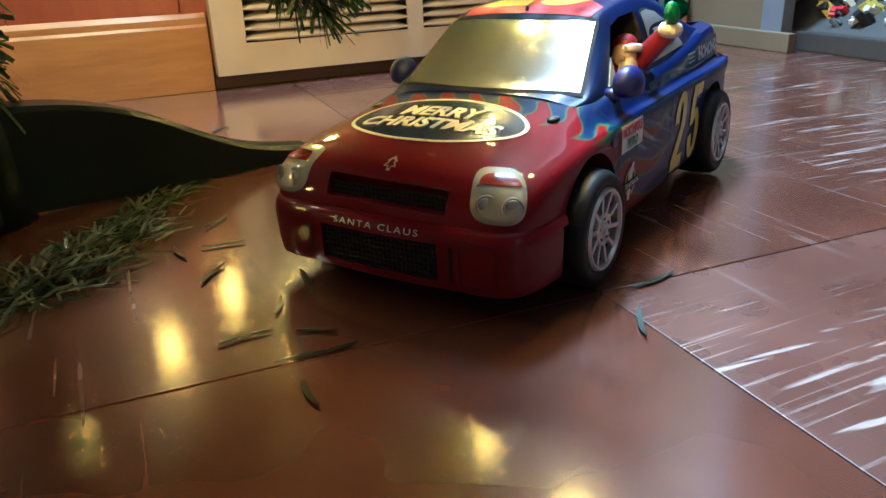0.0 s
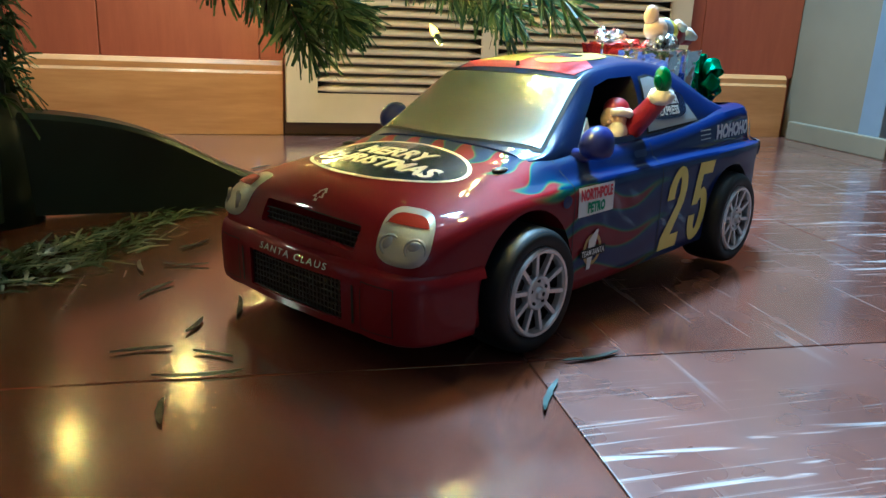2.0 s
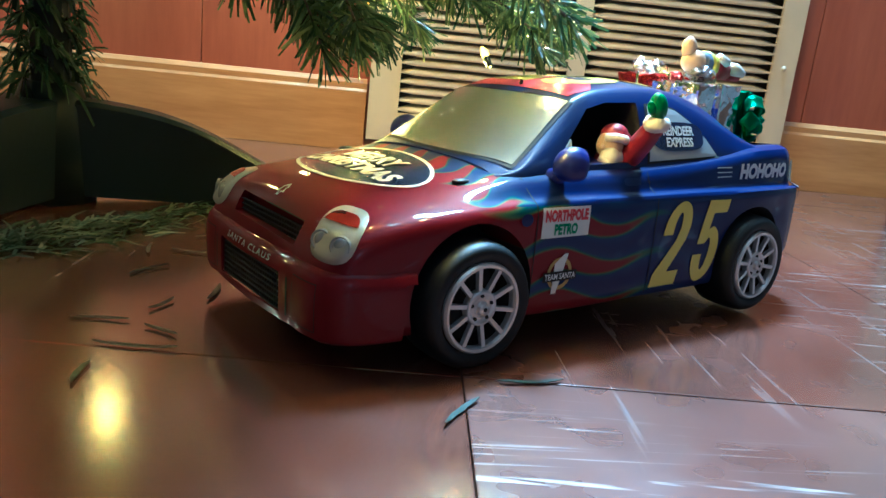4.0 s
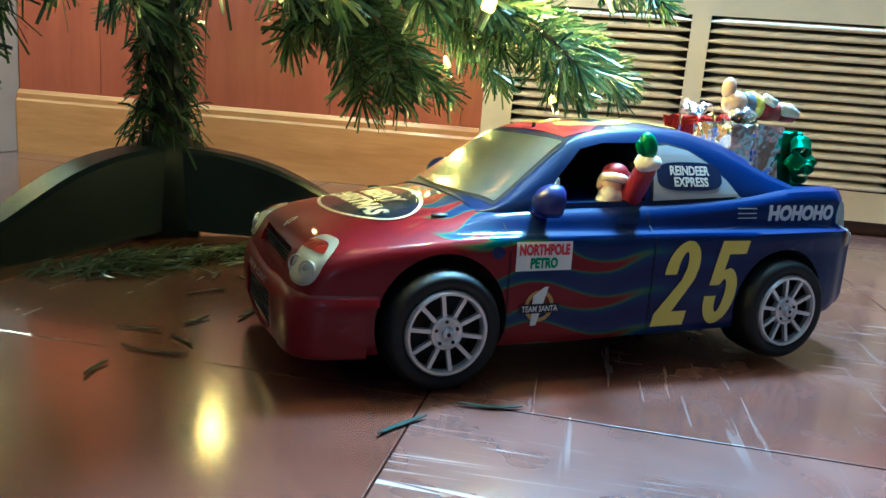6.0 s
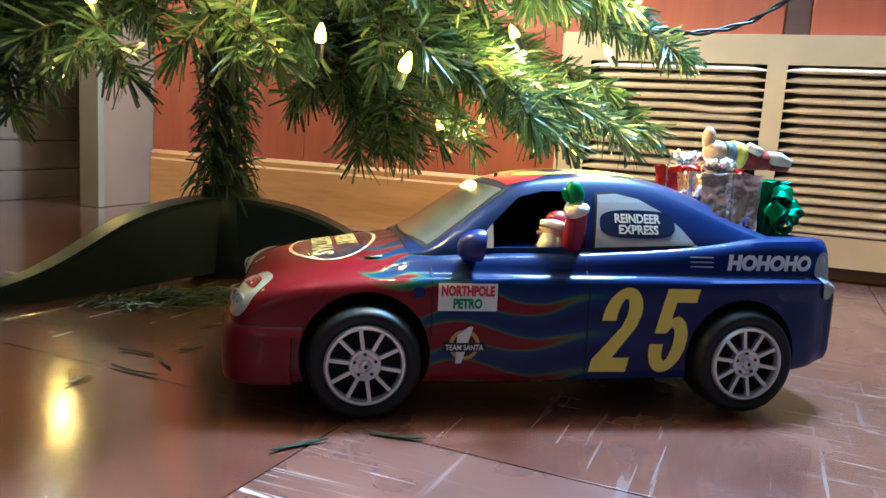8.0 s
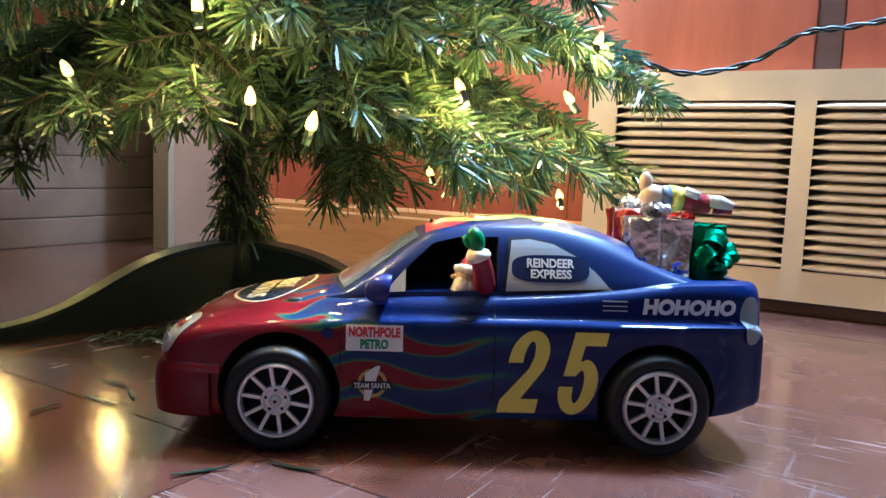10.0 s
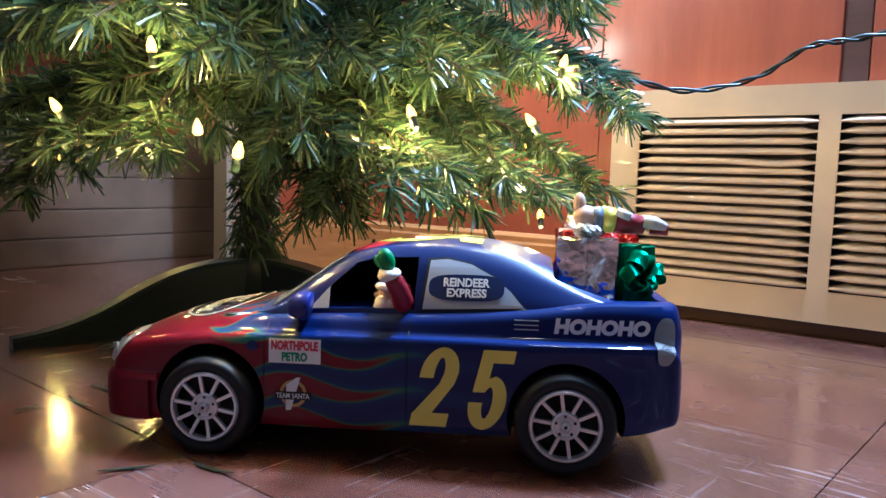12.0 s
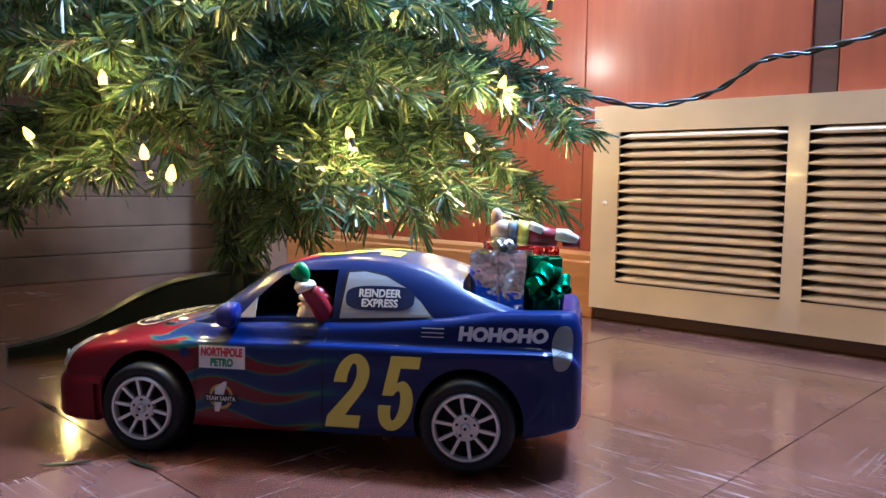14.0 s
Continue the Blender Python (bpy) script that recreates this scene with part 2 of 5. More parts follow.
M_SILVERTXT = plain("silver_lettering", (0.55, 0.55, 0.55), 0.35, 0.5, vary=0.05, grain=0.02)
M_FOIL = plain("silver_foil", (0.93, 0.94, 0.96), 0.12, 1.0, vary=0.03, scale=5, grain=0.9, dist=0.006)
M_REDFOIL = plain("red_foil", (0.5, 0.03, 0.02), 0.2, 0.8, vary=0.1, scale=30, grain=0.1, dist=0.001)
M_GREENFOIL = plain("green_foil", (0.005, 0.22, 0.08), 0.28, 0.6, vary=0.15, scale=30, grain=0.1, dist=0.001)
M_CLOTHRED = plain("painted_red", (0.22, 0.006, 0.014), 0.45, vary=0.1, scale=80)
M_SKIN = plain("painted_tan", (0.50, 0.33, 0.22), 0.5, vary=0.08, scale=80)
M_FUR = plain("painted_white", (0.7, 0.62, 0.55), 0.6, vary=0.1, scale=150, grain=0.6)
M_MITT = plain("painted_green", (0.012, 0.16, 0.035), 0.4, vary=0.12, scale=80)
M_STAND = plain("dark_green_stand", (0.005, 0.011, 0.015), 0.42, vary=0.15, scale=25, grain=0.2, spec=0.22)
M_NEEDLE = needle_material("pine_needle", (0.013, 0.036, 0.019), (0.078, 0.122, 0.046))
M_NEEDLE2 = needle_material("blue_pine_needle", (0.014, 0.036, 0.024), (0.06, 0.10, 0.055))
M_DRY = needle_material("heaped_needle_green", (0.018, 0.045, 0.028), (0.10, 0.14, 0.085))
M_FALLEN = plain("dark_fallen_needle", (0.014, 0.026, 0.014), 0.4, vary=0.4, scale=40, grain=0.0)
M_STEM = plain("brown_wire_stem", (0.035, 0.025, 0.014), 0.8, vary=0.3, scale=200)
M_WIRE = plain("dark_green_cable", (0.006, 0.014, 0.01), 0.4)
M_BULB = glow("lit_bulb", (1.0, 0.45, 0.025), 6.0)
M_DIMBULB = glow("dim_bulb", (1.0, 0.40, 0.06), 4.0)
M_TOYS = [plain("toy_" + n, c, 0.35, vary=0.1) for n, c in (("red", (0.4, 0.02, 0.03)), ("white", (0.6, 0.58, 0.52)), ("yellow", (0.5, 0.4, 0.05)), ("black", (0.015, 0.015, 0.018)), ("grey", (0.10, 0.105, 0.115)))]
M_TRAY = plain("dark_grey_tray", (0.045, 0.04, 0.036), 0.5)

# ---------------------------------------------------------------- mesh helpers


def obj(name, bm, mats, parent=None, label="", smooth=False):
    me = bpy.data.meshes.new(name)
    bm.to_mesh(me)
    bm.free()
    for mt in mats if isinstance(mats, (list, tuple)) else [mats]:
        me.materials.append(mt)
    if smooth:
        me.polygons.foreach_set("use_smooth", [True] * len(me.polygons))
    ob = new(name, me)
    if parent is not None:
        ob.parent = parent
    if label:
        tagged(ob, label)
    return ob


def part(name, bm, mat, parent, label="", smooth=False):
    return obj(name, bm, mat, parent, label, smooth)


def thing(name, m, label, category, group="", kind=""):
    e = new(name)
    e.empty_display_size = 0.02
    e.matrix_world = m
    return tagged(e, label, category, group, kind)


def box(bm, lo, hi, bevel=0.0, mat=0, segments=2):
    r = bmesh.ops.create_cube(bm, size=1)
    vs = r["verts"]
    for v in vs:
        v.co = Vector([lo[i] + (v.co[i] + 0.5) * (hi[i] - lo[i]) for i in range(3)])
    faces = {f for v in vs for f in v.link_faces}
    for f in faces:
        f.material_index = mat
    if bevel:
        edges = list({e for v in vs for e in v.link_edges})
        bmesh.ops.bevel(bm, geom=edges, offset=bevel, segments=segments, affect="EDGES", profile=0.7, material=mat)
    return vs


def boxed(lo, hi, bevel=0.0):
    bm = bmesh.new()
    box(bm, lo, hi, bevel)
    return bm


def revolve(profile, n=48, axis="y", mat=0, bm=None):
    """A body turned about the y axis: profile of (radius, along)."""
    bm = bm or bmesh.new()
    rings = []
    for i in range(n):
        a = 2 * math.pi * i / n
        rings.append([bm.verts.new((r * math.cos(a), s, r * math.sin(a))) for r, s in profile])
    for i in range(n):
        p, q = rings[i], rings[(i + 1) % n]
        for j in range(len(profile) - 1):
            try:
                f = bm.faces.new((p[j], p[j + 1], q[j + 1], q[j]))
                f.material_index = mat
            except ValueError:
                pass
    return bm


def tube(bm, pts, radii, n=8, mat=0):
    """A tube along points."""
    pts = [Vector(p) for p in pts]
    rings = []
    for i, p in enumerate(pts):
        t = (pts[min(i + 1, len(pts) - 1)] - pts[max(i - 1, 0)]).normalized()
        side = t.cross(Vector((0, 0, 1)) if abs(t.z) < 0.9 else Vector((1, 0, 0))).normalized()
        up = side.cross(t)
        r = radii[i] if isinstance(radii, (list, tuple)) else radii
        rings.append([bm.verts.new(p + r * (math.cos(a) * side + math.sin(a) * up)) for a in (2 * math.pi * k / n for k in range(n))])
    for a, b in zip(rings, rings[1:]):
        for k in range(n):
            f = bm.faces.new((a[k], a[(k + 1) % n], b[(k + 1) % n], b[k]))
            f.material_index = mat
    for ring in (rings[0][::-1], rings[-1]):
        f = bm.faces.new(ring)
        f.material_index = mat
    return bm


def ball(bm, at, r, mat=0, scale=(1, 1, 1), u=16, v=10, turn=None):
    res = bmesh.ops.create_uvsphere(bm, u_segments=u, v_segments=v, radius=1)
    m = Matrix.Translation(at) @ (turn or Matrix()) @ Matrix.Diagonal((r * scale[0], r * scale[1], r * scale[2], 1))
    bmesh.ops.transform(bm, matrix=m, verts=res["verts"])
    for f in {f for w in res["verts"] for f in w.link_faces}:
        f.material_index = mat
    return res["verts"]


def spline(keys, t):
    """Catmull-Rom through (t, value...) rows."""
    n = len(keys)
    i = 0
    while i < n - 2 and t > keys[i + 1][0]:
        i += 1
    k0, k1, k2, k3 = keys[max(i - 1, 0)], keys[i], keys[i + 1], keys[min(i + 2, n - 1)]
    h = k2[0] - k1[0]
    s = min(max((t - k1[0]) / h, 0), 1)
    out = []
    for j in range(1, len(k1)):
        m1 = (k2[j] - k0[j]) / (k2[0] - k0[0]) * h if k2[0] != k0[0] else 0
        m2 = (k3[j] - k1[j]) / (k3[0] - k1[0]) * h if k3[0] != k1[0] else 0
        out.append((2 * s**3 - 3 * s**2 + 1) * k1[j] + (s**3 - 2 * s**2 + s) * m1 + (-2 * s**3 + 3 * s**2) * k2[j] + (s**3 - s**2) * m2)
    return out


def loft(stations, ring, closed_ends=True):
    """Rings of points, one a station, joined to a closed skin."""
    bm = bmesh.new()
    rows = [[bm.verts.new(p) for p in ring(s)] for s in stations]
    n = len(rows[0])
    for a, b in zip(rows, rows[1:]):
        for k in range(n):
            bm.faces.new((a[k], a[(k + 1) % n], b[(k + 1) % n], b[k]))
    if closed_ends:
        bm.faces.new(rows[0][::-1])
        bm.faces.new(rows[-1])
    bmesh.ops.recalc_face_normals(bm, faces=bm.faces)
    return bm


def cut(ob, cutters):
    """Takes the cutters' volumes out of a mesh for good."""
    for c in cutters:
        md = ob.modifiers.new("cut", "BOOLEAN")
        md.operation, md.object, md.solver = "DIFFERENCE", c, "EXACT"
    dg = bpy.context.evaluated_depsgraph_get()
    me = bpy.data.meshes.new_from_object(ob.evaluated_get(dg))
    ob.modifiers.clear()
    ob.data = me
    for c in cutters:
        bpy.data.objects.remove(c)

# ---------------------------------------------------------------- structure
ROOM_U, ROOM_V, ROOM_H = (-2.3, 2.4), (-0.03, 2.6), 2.4


def wall_box(name, lo, hi, mat, label, category="wall", bevel=0.002):
    ob = obj(name, boxed(lo, hi, bevel), mat)
    ob.matrix_world = WALL
    return tagged(ob, label, category, kind="structure")


# v runs out of the wall, which is -y in the wall's own axes
wall = wall_box("wall_north", (ROOM_U[0], 0.034, 0), (ROOM_U[1], 0.14, ROOM_H), M_PANEL, "red-brown stained wooden panel wall behind the tree")
# three unseen walls, dark so that little light bounces onto the car's near side
wall_box("wall_south", (ROOM_U[0], -ROOM_V[1] - 0.1, 0), (ROOM_U[1], -ROOM_V[1], ROOM_H), M_DIMWALL, "unseen dark wall added to close the room and cut bounce")
wall_box("wall_west", (ROOM_U[0] - 0.1, -ROOM_V[1], 0), (ROOM_U[0], 0.14, ROOM_H), M_DIMWALL, "unseen dark wall added to close the room and cut bounce")
wall_box("wall_east", (ROOM_U[1], -ROOM_V[1], 0), (ROOM_U[1] + 0.1, 0.14, ROOM_H), M_DIMWALL, "unseen dark wall added to close the room and cut bounce")
wall_box("ceiling", (ROOM_U[0], -ROOM_V[1], ROOM_H), (ROOM_U[1], 0.14, ROOM_H + 0.1), M_CEIL, "plain white ceiling over the room", "ceiling")
wall_box("pier_left", (-0.83, -0.10, 0), (-0.79, 0.034, ROOM_H), M_TAN, "tan plastered pier at the end of the panelled wall", "pier", 0.003)
wall_box("pier_right", (0.862, -0.145, 0), (0.882, 0.034, ROOM_H), M_CREAM, "cream plastered pier at the end of the panelled wall", "pier", 0.003)
wall_box("trim_left", (-0.83, -0.114, 0), (-0.787, -0.1001, ROOM_H), M_CREAM, "pale grey painted trim on the pier's edge", "trim")
wall_box("trim_right", (0.857, -0.188, 0), (0.882, -0.1451, ROOM_H), M_JAMB, "pale blue-grey painted trim on the pier's edge", "trim")
wall_box("plinth_right", (0.846, -0.215, 0), (0.8615, 0.0, 0.030), M_CREAM, "low cream plinth along the foot of the pier", "plinth")


def baseboard(name, u0, u1):
    """A pine board with a rounded, lipped top, run along the wall."""
    prof = [(0.033, 0.0), (0.016, 0.0), (0.016, 0.086), (0.0185, 0.090), (0.0185, 0.098), (0.0235, 0.104), (0.033, 0.106)]
    bm = bmesh.new()
    a = [bm.verts.new((u0, y, z)) for y, z in prof]
    b = [bm.verts.new((u1, y, z)) for y, z in prof]
    for i in range(len(prof)):
        j = (i + 1) % len(prof)
        bm.faces.new((a[i], a[j], b[j], b[i]))
    bm.faces.new(a[::-1]), bm.faces.new(b)
    bmesh.ops.recalc_face_normals(bm, faces=bm.faces)
    ob = obj(name, bm, M_BASE)
    ob.matrix_world = WALL
    tagged(ob, "honey-coloured pine baseboard along the panelled wall", "baseboard", kind="structure")


# window above the vent: a frame round the daylight's opening
WIN = (0.20, 0.54, 1.27, 1.53)
bm = bmesh.new()
for lo, hi in (((WIN[0] - 0.05, 0.004, WIN[2] - 0.05), (WIN[1] + 0.05, 0.0335, WIN[2])), ((WIN[0] - 0.05, 0.004, WIN[3]), (WIN[1] + 0.05, 0.0335, WIN[3] + 0.05)),
               ((WIN[0] - 0.05, 0.004, WIN[2]), (WIN[0], 0.0335, WIN[3])), ((WIN[1], 0.004, WIN[2]), (WIN[1] + 0.05, 0.0335, WIN[3]))):
    box(bm, lo, hi, 0.002)
ob = obj("window_1", bm, M_BASE)
ob.matrix_world = WALL
tagged(ob, "pine window frame high on the panelled wall", "window", kind="structure")

baseboard("baseboard_left", -0.789, -0.004)
baseboard("baseboard_right", 0.638, 0.845)
wall_box("kickboard", (-0.002, 0.022, 0.0), (0.636, 0.0335, 0.032), M_KICK, "dark reddish kickboard under the wall vent", "kickboard", 0.001)

# boards of the panelled wall, each with its eased edges
for u0, u1 in ((-0.789, -0.640), (-0.640, -0.457), (-0.457, -0.245), (-0.245, -0.035), (-0.035, 0.302), (0.336, 0.500), (0.500, 0.674), (0.674, 0.861)):
    part("board", boxed((u0 + 0.0006, 0.026, 0.1), (u1 - 0.0006, 0.0335, 1.6), 0.0016), M_PANEL, wall)
part("batten", boxed((0.3035, 0.0295, 0.1), (0.3345, 0.0335, 1.6), 0.001), M_KICK, wall, "dark sunk strip between two boards")


# ---------------------------------------------------------------- wall vent


def wall_vent():
    root = thing("wall_vent", WALL, "ivory enamelled steel return-air vent with horizontal louvres on the wall", "vent")
    zb, zt, ub, ue = 0.020, 0.330, 0.0, 0.634
    s0, s1 = 0.062, 0.290
    panels = ((0.044, 0.287), (0.313, 0.596))
    bm = bmesh.new()
    for lo, hi in (((ub, 0.0, zb), (panels[0][0], 0.004, zt)), ((panels[0][1], 0.0, s0), (panels[1][0], 0.004, s1)), ((panels[1][1], 0.0, zb), (ue, 0.004, zt)),
                   ((panels[0][0], 0.0, zb), (panels[1][1], 0.004, s0)), ((panels[0][0], 0.0, s1), (panels[1][1], 0.004, zt))):
        box(bm, lo, hi)
    bmesh.ops.remove_doubles(bm, verts=bm.verts, dist=1e-5)
    for lo, hi in (((ub, 0.004, zb), (ub + 0.003, 0.026, zt)), ((ue - 0.003, 0.004, zb), (ue, 0.026, zt)), ((ub, 0.004, zt - 0.003), (ue, 0.026, zt)), ((ub, 0.004, zb), (ue, 0.026, zb + 0.003))):
        box(bm, lo, hi, 0.001)
    part("frame", bm, M_VENT, root)
    # a near-black sheet stands in for the shade between the louvres
    part("duct_backing", boxed((panels[0][0] - 0.01, 0.0235, s0 - 0.01), (panels[1][1] + 0.01, 0.0255, s1 + 0.01)), M_DARK, root, "near-black sheet for the duct's shade behind the louvres")
    n = 17
    pitch = (s1 - s0) / n
    meshes = {}
    for pi, (p0, p1) in enumerate(panels):
        for k in range(n):
            z = s0 + (k + 0.35) * pitch
            bent = pi == 0 and k == 12
            bm = bmesh.new()
            rows = []
            for i in range(13):
                f = i / 12
                uu = p0 + f * (p1 - p0)
                dz = -0.0035 * math.exp(-((f - 0.78) / 0.14) ** 2) if bent else 0.0
                end = min(1.0, min(f, 1 - f) / 0.03)
                h = 0.0054 * (0.35 + 0.65 * end)
                rows.append([bm.verts.new((uu, y, z + zz + dz)) for y, zz in ((0.0, -h * 0.55), (-0.0022, h * 0.05), (0.0006, h * 0.85), (0.010, h * 1.7), (0.0104, h * 1.5), (0.0016, h * 0.3))])
            for a, b in zip(rows, rows[1:]):
                for j in range(6):
                    bm.faces.new((a[j], a[(j + 1) % 6], b[(j + 1) % 6], b[j]))
            bmesh.ops.recalc_face_normals(bm, faces=bm.faces)
            part("louvre", bm, M_VENT, root, "bent louvre" if bent else "", True)
    for su in (0.022, 0.615):
        bm = bmesh.new()
        ball(bm, (su, -0.0004, 0.182), 0.0042, scale=(1, 0.5, 1), u=12, v=8)
        box(bm, (su - 0.003, -0.0028, 0.1815), (su + 0.003, -0.0022, 0.1825))
        part("screw", bm, M_VENT, root, "painted screw head", True)
    return root


wall_vent()

# ---------------------------------------------------------------- toy race car
CAR = thing("toy_race_car", pose(0, 0, -0.002, -1.146, -0.573, 0), "red and blue plastic toy rally car with flames and number 25", "toy car")

M_TAIL = plain("smoky_tail_lamp", (0.2, 0.2, 0.21), 0.25, vary=0.08, scale=50, coat=0.6, grain=0.03)
# x, half width, sill, crease height, crease half width, shelf height, shelf half width, edge height, edge half width, middle height
HULL = [
    (-0.2050, 0.060, 0.026, 0.040, 0.0590, 0.0440, 0.0570, 0.0470, 0.050, 0.0490),
    (-0.2030, 0.072, 0.0235, 0.047, 0.0710, 0.0530, 0.0680, 0.0560, 0.060, 0.0575),
    (-0.1990, 0.079, 0.023, 0.055, 0.0780, 0.0620, 0.0740, 0.0660, 0.062, 0.0690),
    (-0.1930, 0.0835, 0.0215, 0.062, 0.0830, 0.0700, 0.0780, 0.0755, 0.064, 0.0780),
    (-0.1800, 0.0870, 0.0205, 0.070, 0.0865, 0.0770, 0.0810, 0.0815, 0.066, 0.0850),
    (-0.1600, 0.0885, 0.020, 0.076, 0.0880, 0.0815, 0.0820, 0.0860, 0.066, 0.0910),
    (-0.1400, 0.0890, 0.020, 0.079, 0.0885, 0.0845, 0.0810, 0.0895, 0.064, 0.0950),
    (-0.1100, 0.0890, 0.020, 0.082, 0.0885, 0.0870, 0.0810, 0.0940, 0.068, 0.1000),
    (-0.0850, 0.0890, 0.020, 0.0835, 0.0885, 0.0880, 0.0815, 0.0975, 0.070, 0.1025),
    (-0.0500, 0.0890, 0.0195, 0.0845, 0.0885, 0.0882, 0.0820, 0.0990, 0.0725, 0.1010),
    (0.0000, 0.0890, 0.020, 0.0850, 0.0885, 0.0880, 0.0820, 0.1005, 0.0735, 0.1030),
    (0.0600, 0.0890, 0.0205, 0.0855, 0.0890, 0.0885, 0.0810, 0.1035, 0.0735, 0.1065),
    (0.1000, 0.0893, 0.021, 0.0855, 0.0897, 0.0890, 0.0795, 0.1065, 0.0735, 0.1095),
    (0.1400, 0.0890, 0.022, 0.0865, 0.0908, 0.0895, 0.0780, 0.1110, 0.0730, 0.1125),
    (0.1750, 0.0850, 0.026, 0.0860, 0.0862, 0.0885, 0.0755, 0.1120, 0.0700, 0.1130),
    (0.1900, 0.0780, 0.029, 0.0840, 0.0782, 0.0865, 0.0715, 0.1115, 0.0650, 0.1125),
    (0.1985, 0.0740, 0.032, 0.0780, 0.0735, 0.0810, 0.0670, 0.1085, 0.0600, 0.1095),
    (0.2020, 0.0640, 0.038, 0.0700, 0.0630, 0.0740, 0.0580, 0.0960, 0.0560, 0.0970),
]
# x, foot half width, foot height, roof-edge half width, roof-edge height, roof middle
CABIN = [
    (-0.0960, 0.0640, 0.0960, 0.0620, 0.0975, 0.1025),
    (-0.0830, 0.0695, 0.0960, 0.0655, 0.1020, 0.1080),
    (-0.0600, 0.0710, 0.0965, 0.0610, 0.1180, 0.1240),
    (-0.0360, 0.0715, 0.0970, 0.0555, 0.1350, 0.1400),
    (-0.0200, 0.0715, 0.0970, 0.0540, 0.1415, 0.1460),
    (0.0000, 0.0720, 0.0980, 0.0535, 0.1445, 0.1495),
    (0.0300, 0.0720, 0.0990, 0.0530, 0.1460, 0.1515),
    (0.0600, 0.0720, 0.1000, 0.0525, 0.1445, 0.1505),
    (0.0900, 0.0720, 0.1020, 0.0530, 0.1380, 0.1450),
    (0.1100, 0.0715, 0.1040, 0.0545, 0.1305, 0.1380),
    (0.1350, 0.0705, 0.1060, 0.0580, 0.1195, 0.1260),
    (0.1600, 0.0700, 0.1080, 0.0640, 0.1105, 0.1140),
    (0.1700, 0.0690, 0.1090, 0.0650, 0.1100, 0.1120),
]


def smooth_half(pts, per=5):
    keys = [(i, *p) for i, p in enumerate(pts)]
    return [spline(keys, k / per) for k in range((len(pts) - 1) * per + 1)]


def mirror_ring(x, half):
    """A closed ring at x from half a section that runs from the middle below to the middle above."""
    right = [(x, -y, z) for y, z in half]
    left = [(x, y, z) for y, z in half[-2:0:-1]]
    return right + left


def hull_ring(x):
    w, zb, zs, ys, zk, yk, ze, ye, zc = spline(HULL, x)
    h = zs - zb
    pts = [(0, zb), (w * 0.5, zb), (w * 0.90, zb + h * 0.01), (w * 0.985, zb + h * 0.08), (w, zb + h * 0.32), (w * 1.003, zb + h * 0.75), (ys, zs), (yk, zk), (ye, ze), (ye * 0.55, ze + (zc - ze) * 0.75), (0, zc)]
    return mirror_ring(x, smooth_half(pts))


def cabin_ring(x):
    yb, zb, yt, zt, zr = spline(CABIN, x)
    pts = [(0, zb - 0.006), (yb * 0.7, zb - 0.005), (yb, zb - 0.003), (yb * 0.35 + yt * 0.65 + 0.0035, zb * 0.35 + zt * 0.65), (yt, zt), (yt * 0.82, zt + (zr - zt) * 0.55), (yt * 0.45, zr - (zr - zt) * 0.1), (0, zr)]
    return mirror_ring(x, smooth_half(pts))


def steps(keys, n):
    """Stations spread over the keys, closer together at both ends."""
    lo, hi = keys[0][0], keys[-1][0]
    return [lo + (hi - lo) * (0.5 - 0.5 * math.cos(math.pi * i / n)) * 0.55 + (hi - lo) * i / n * 0.45 for i in range(n + 1)]


def prism(poly, y0, y1):
    """A solid with an outline in x and z between two values of y."""
    bm = bmesh.new()
    a = [bm.verts.new((x, y0, z)) for x, z in poly]
    b = [bm.verts.new((x, y1, z)) for x, z in poly]
    n = len(poly)
    for i in range(n):
        bm.faces.new((a[i], a[(i + 1) % n], b[(i + 1) % n], b[i]))
    bm.faces.new(a[::-1]), bm.faces.new(b)
    bmesh.ops.recalc_face_normals(bm, faces=bm.faces)
    return obj("cutter", bm, M_MATT)


def round_prism(cx, cz, r, y0, y1, n=40):
    return prism([(cx + r * math.cos(2 * math.pi * i / n), cz + r * math.sin(2 * math.pi * i / n)) for i in range(n)], y0, y1)


def solid(lo, hi, bevel=0.0):
    return obj("cutter", boxed(lo, hi, bevel), M_MATT)


HUBS = (-0.1229, 0.1229)
WHEEL_Z, TYRE_R = 0.0348, 0.0342
hull = obj("body", loft(steps(HULL, 96), hull_ring), [M_PAINT, M_MATT], CAR)
cabin = obj("cabin", loft(steps(CABIN, 60), cabin_ring), [M_BLUE, M_MATT], CAR)
bed = ((0.112, -0.055, 0.090), (0.186, 0.055, 0.25))
arches = [round_prism(hx, WHEEL_Z + 0.002, 0.0392, y0, y1) for hx in HUBS for y0, y1 in ((-0.12, -0.052), (0.052, 0.12))]
grilles = [solid((-0.25, -0.040, 0.0572), (-0.192, 0.040, 0.0692), 0.002), solid((-0.25, -0.0395, 0.0260), (-0.1965, 0.0395, 0.0475), 0.002)]
cut(hull, arches + grilles + [solid(*bed, 0.004)])
DRIVER = [(-0.0575, 0.1015), (-0.0445, 0.1165), (-0.0265, 0.1335), (-0.010, 0.1378), (0.0175, 0.139), (0.0165, 0.104)]
cut(cabin, [prism(DRIVER, -0.12, 0.04), solid(*bed, 0.004)])


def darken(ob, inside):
    """Faces within a hollow are coloured near-black for its shade; the rest are shaded smooth by angle."""
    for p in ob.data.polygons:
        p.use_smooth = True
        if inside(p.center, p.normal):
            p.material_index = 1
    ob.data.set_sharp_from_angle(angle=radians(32))


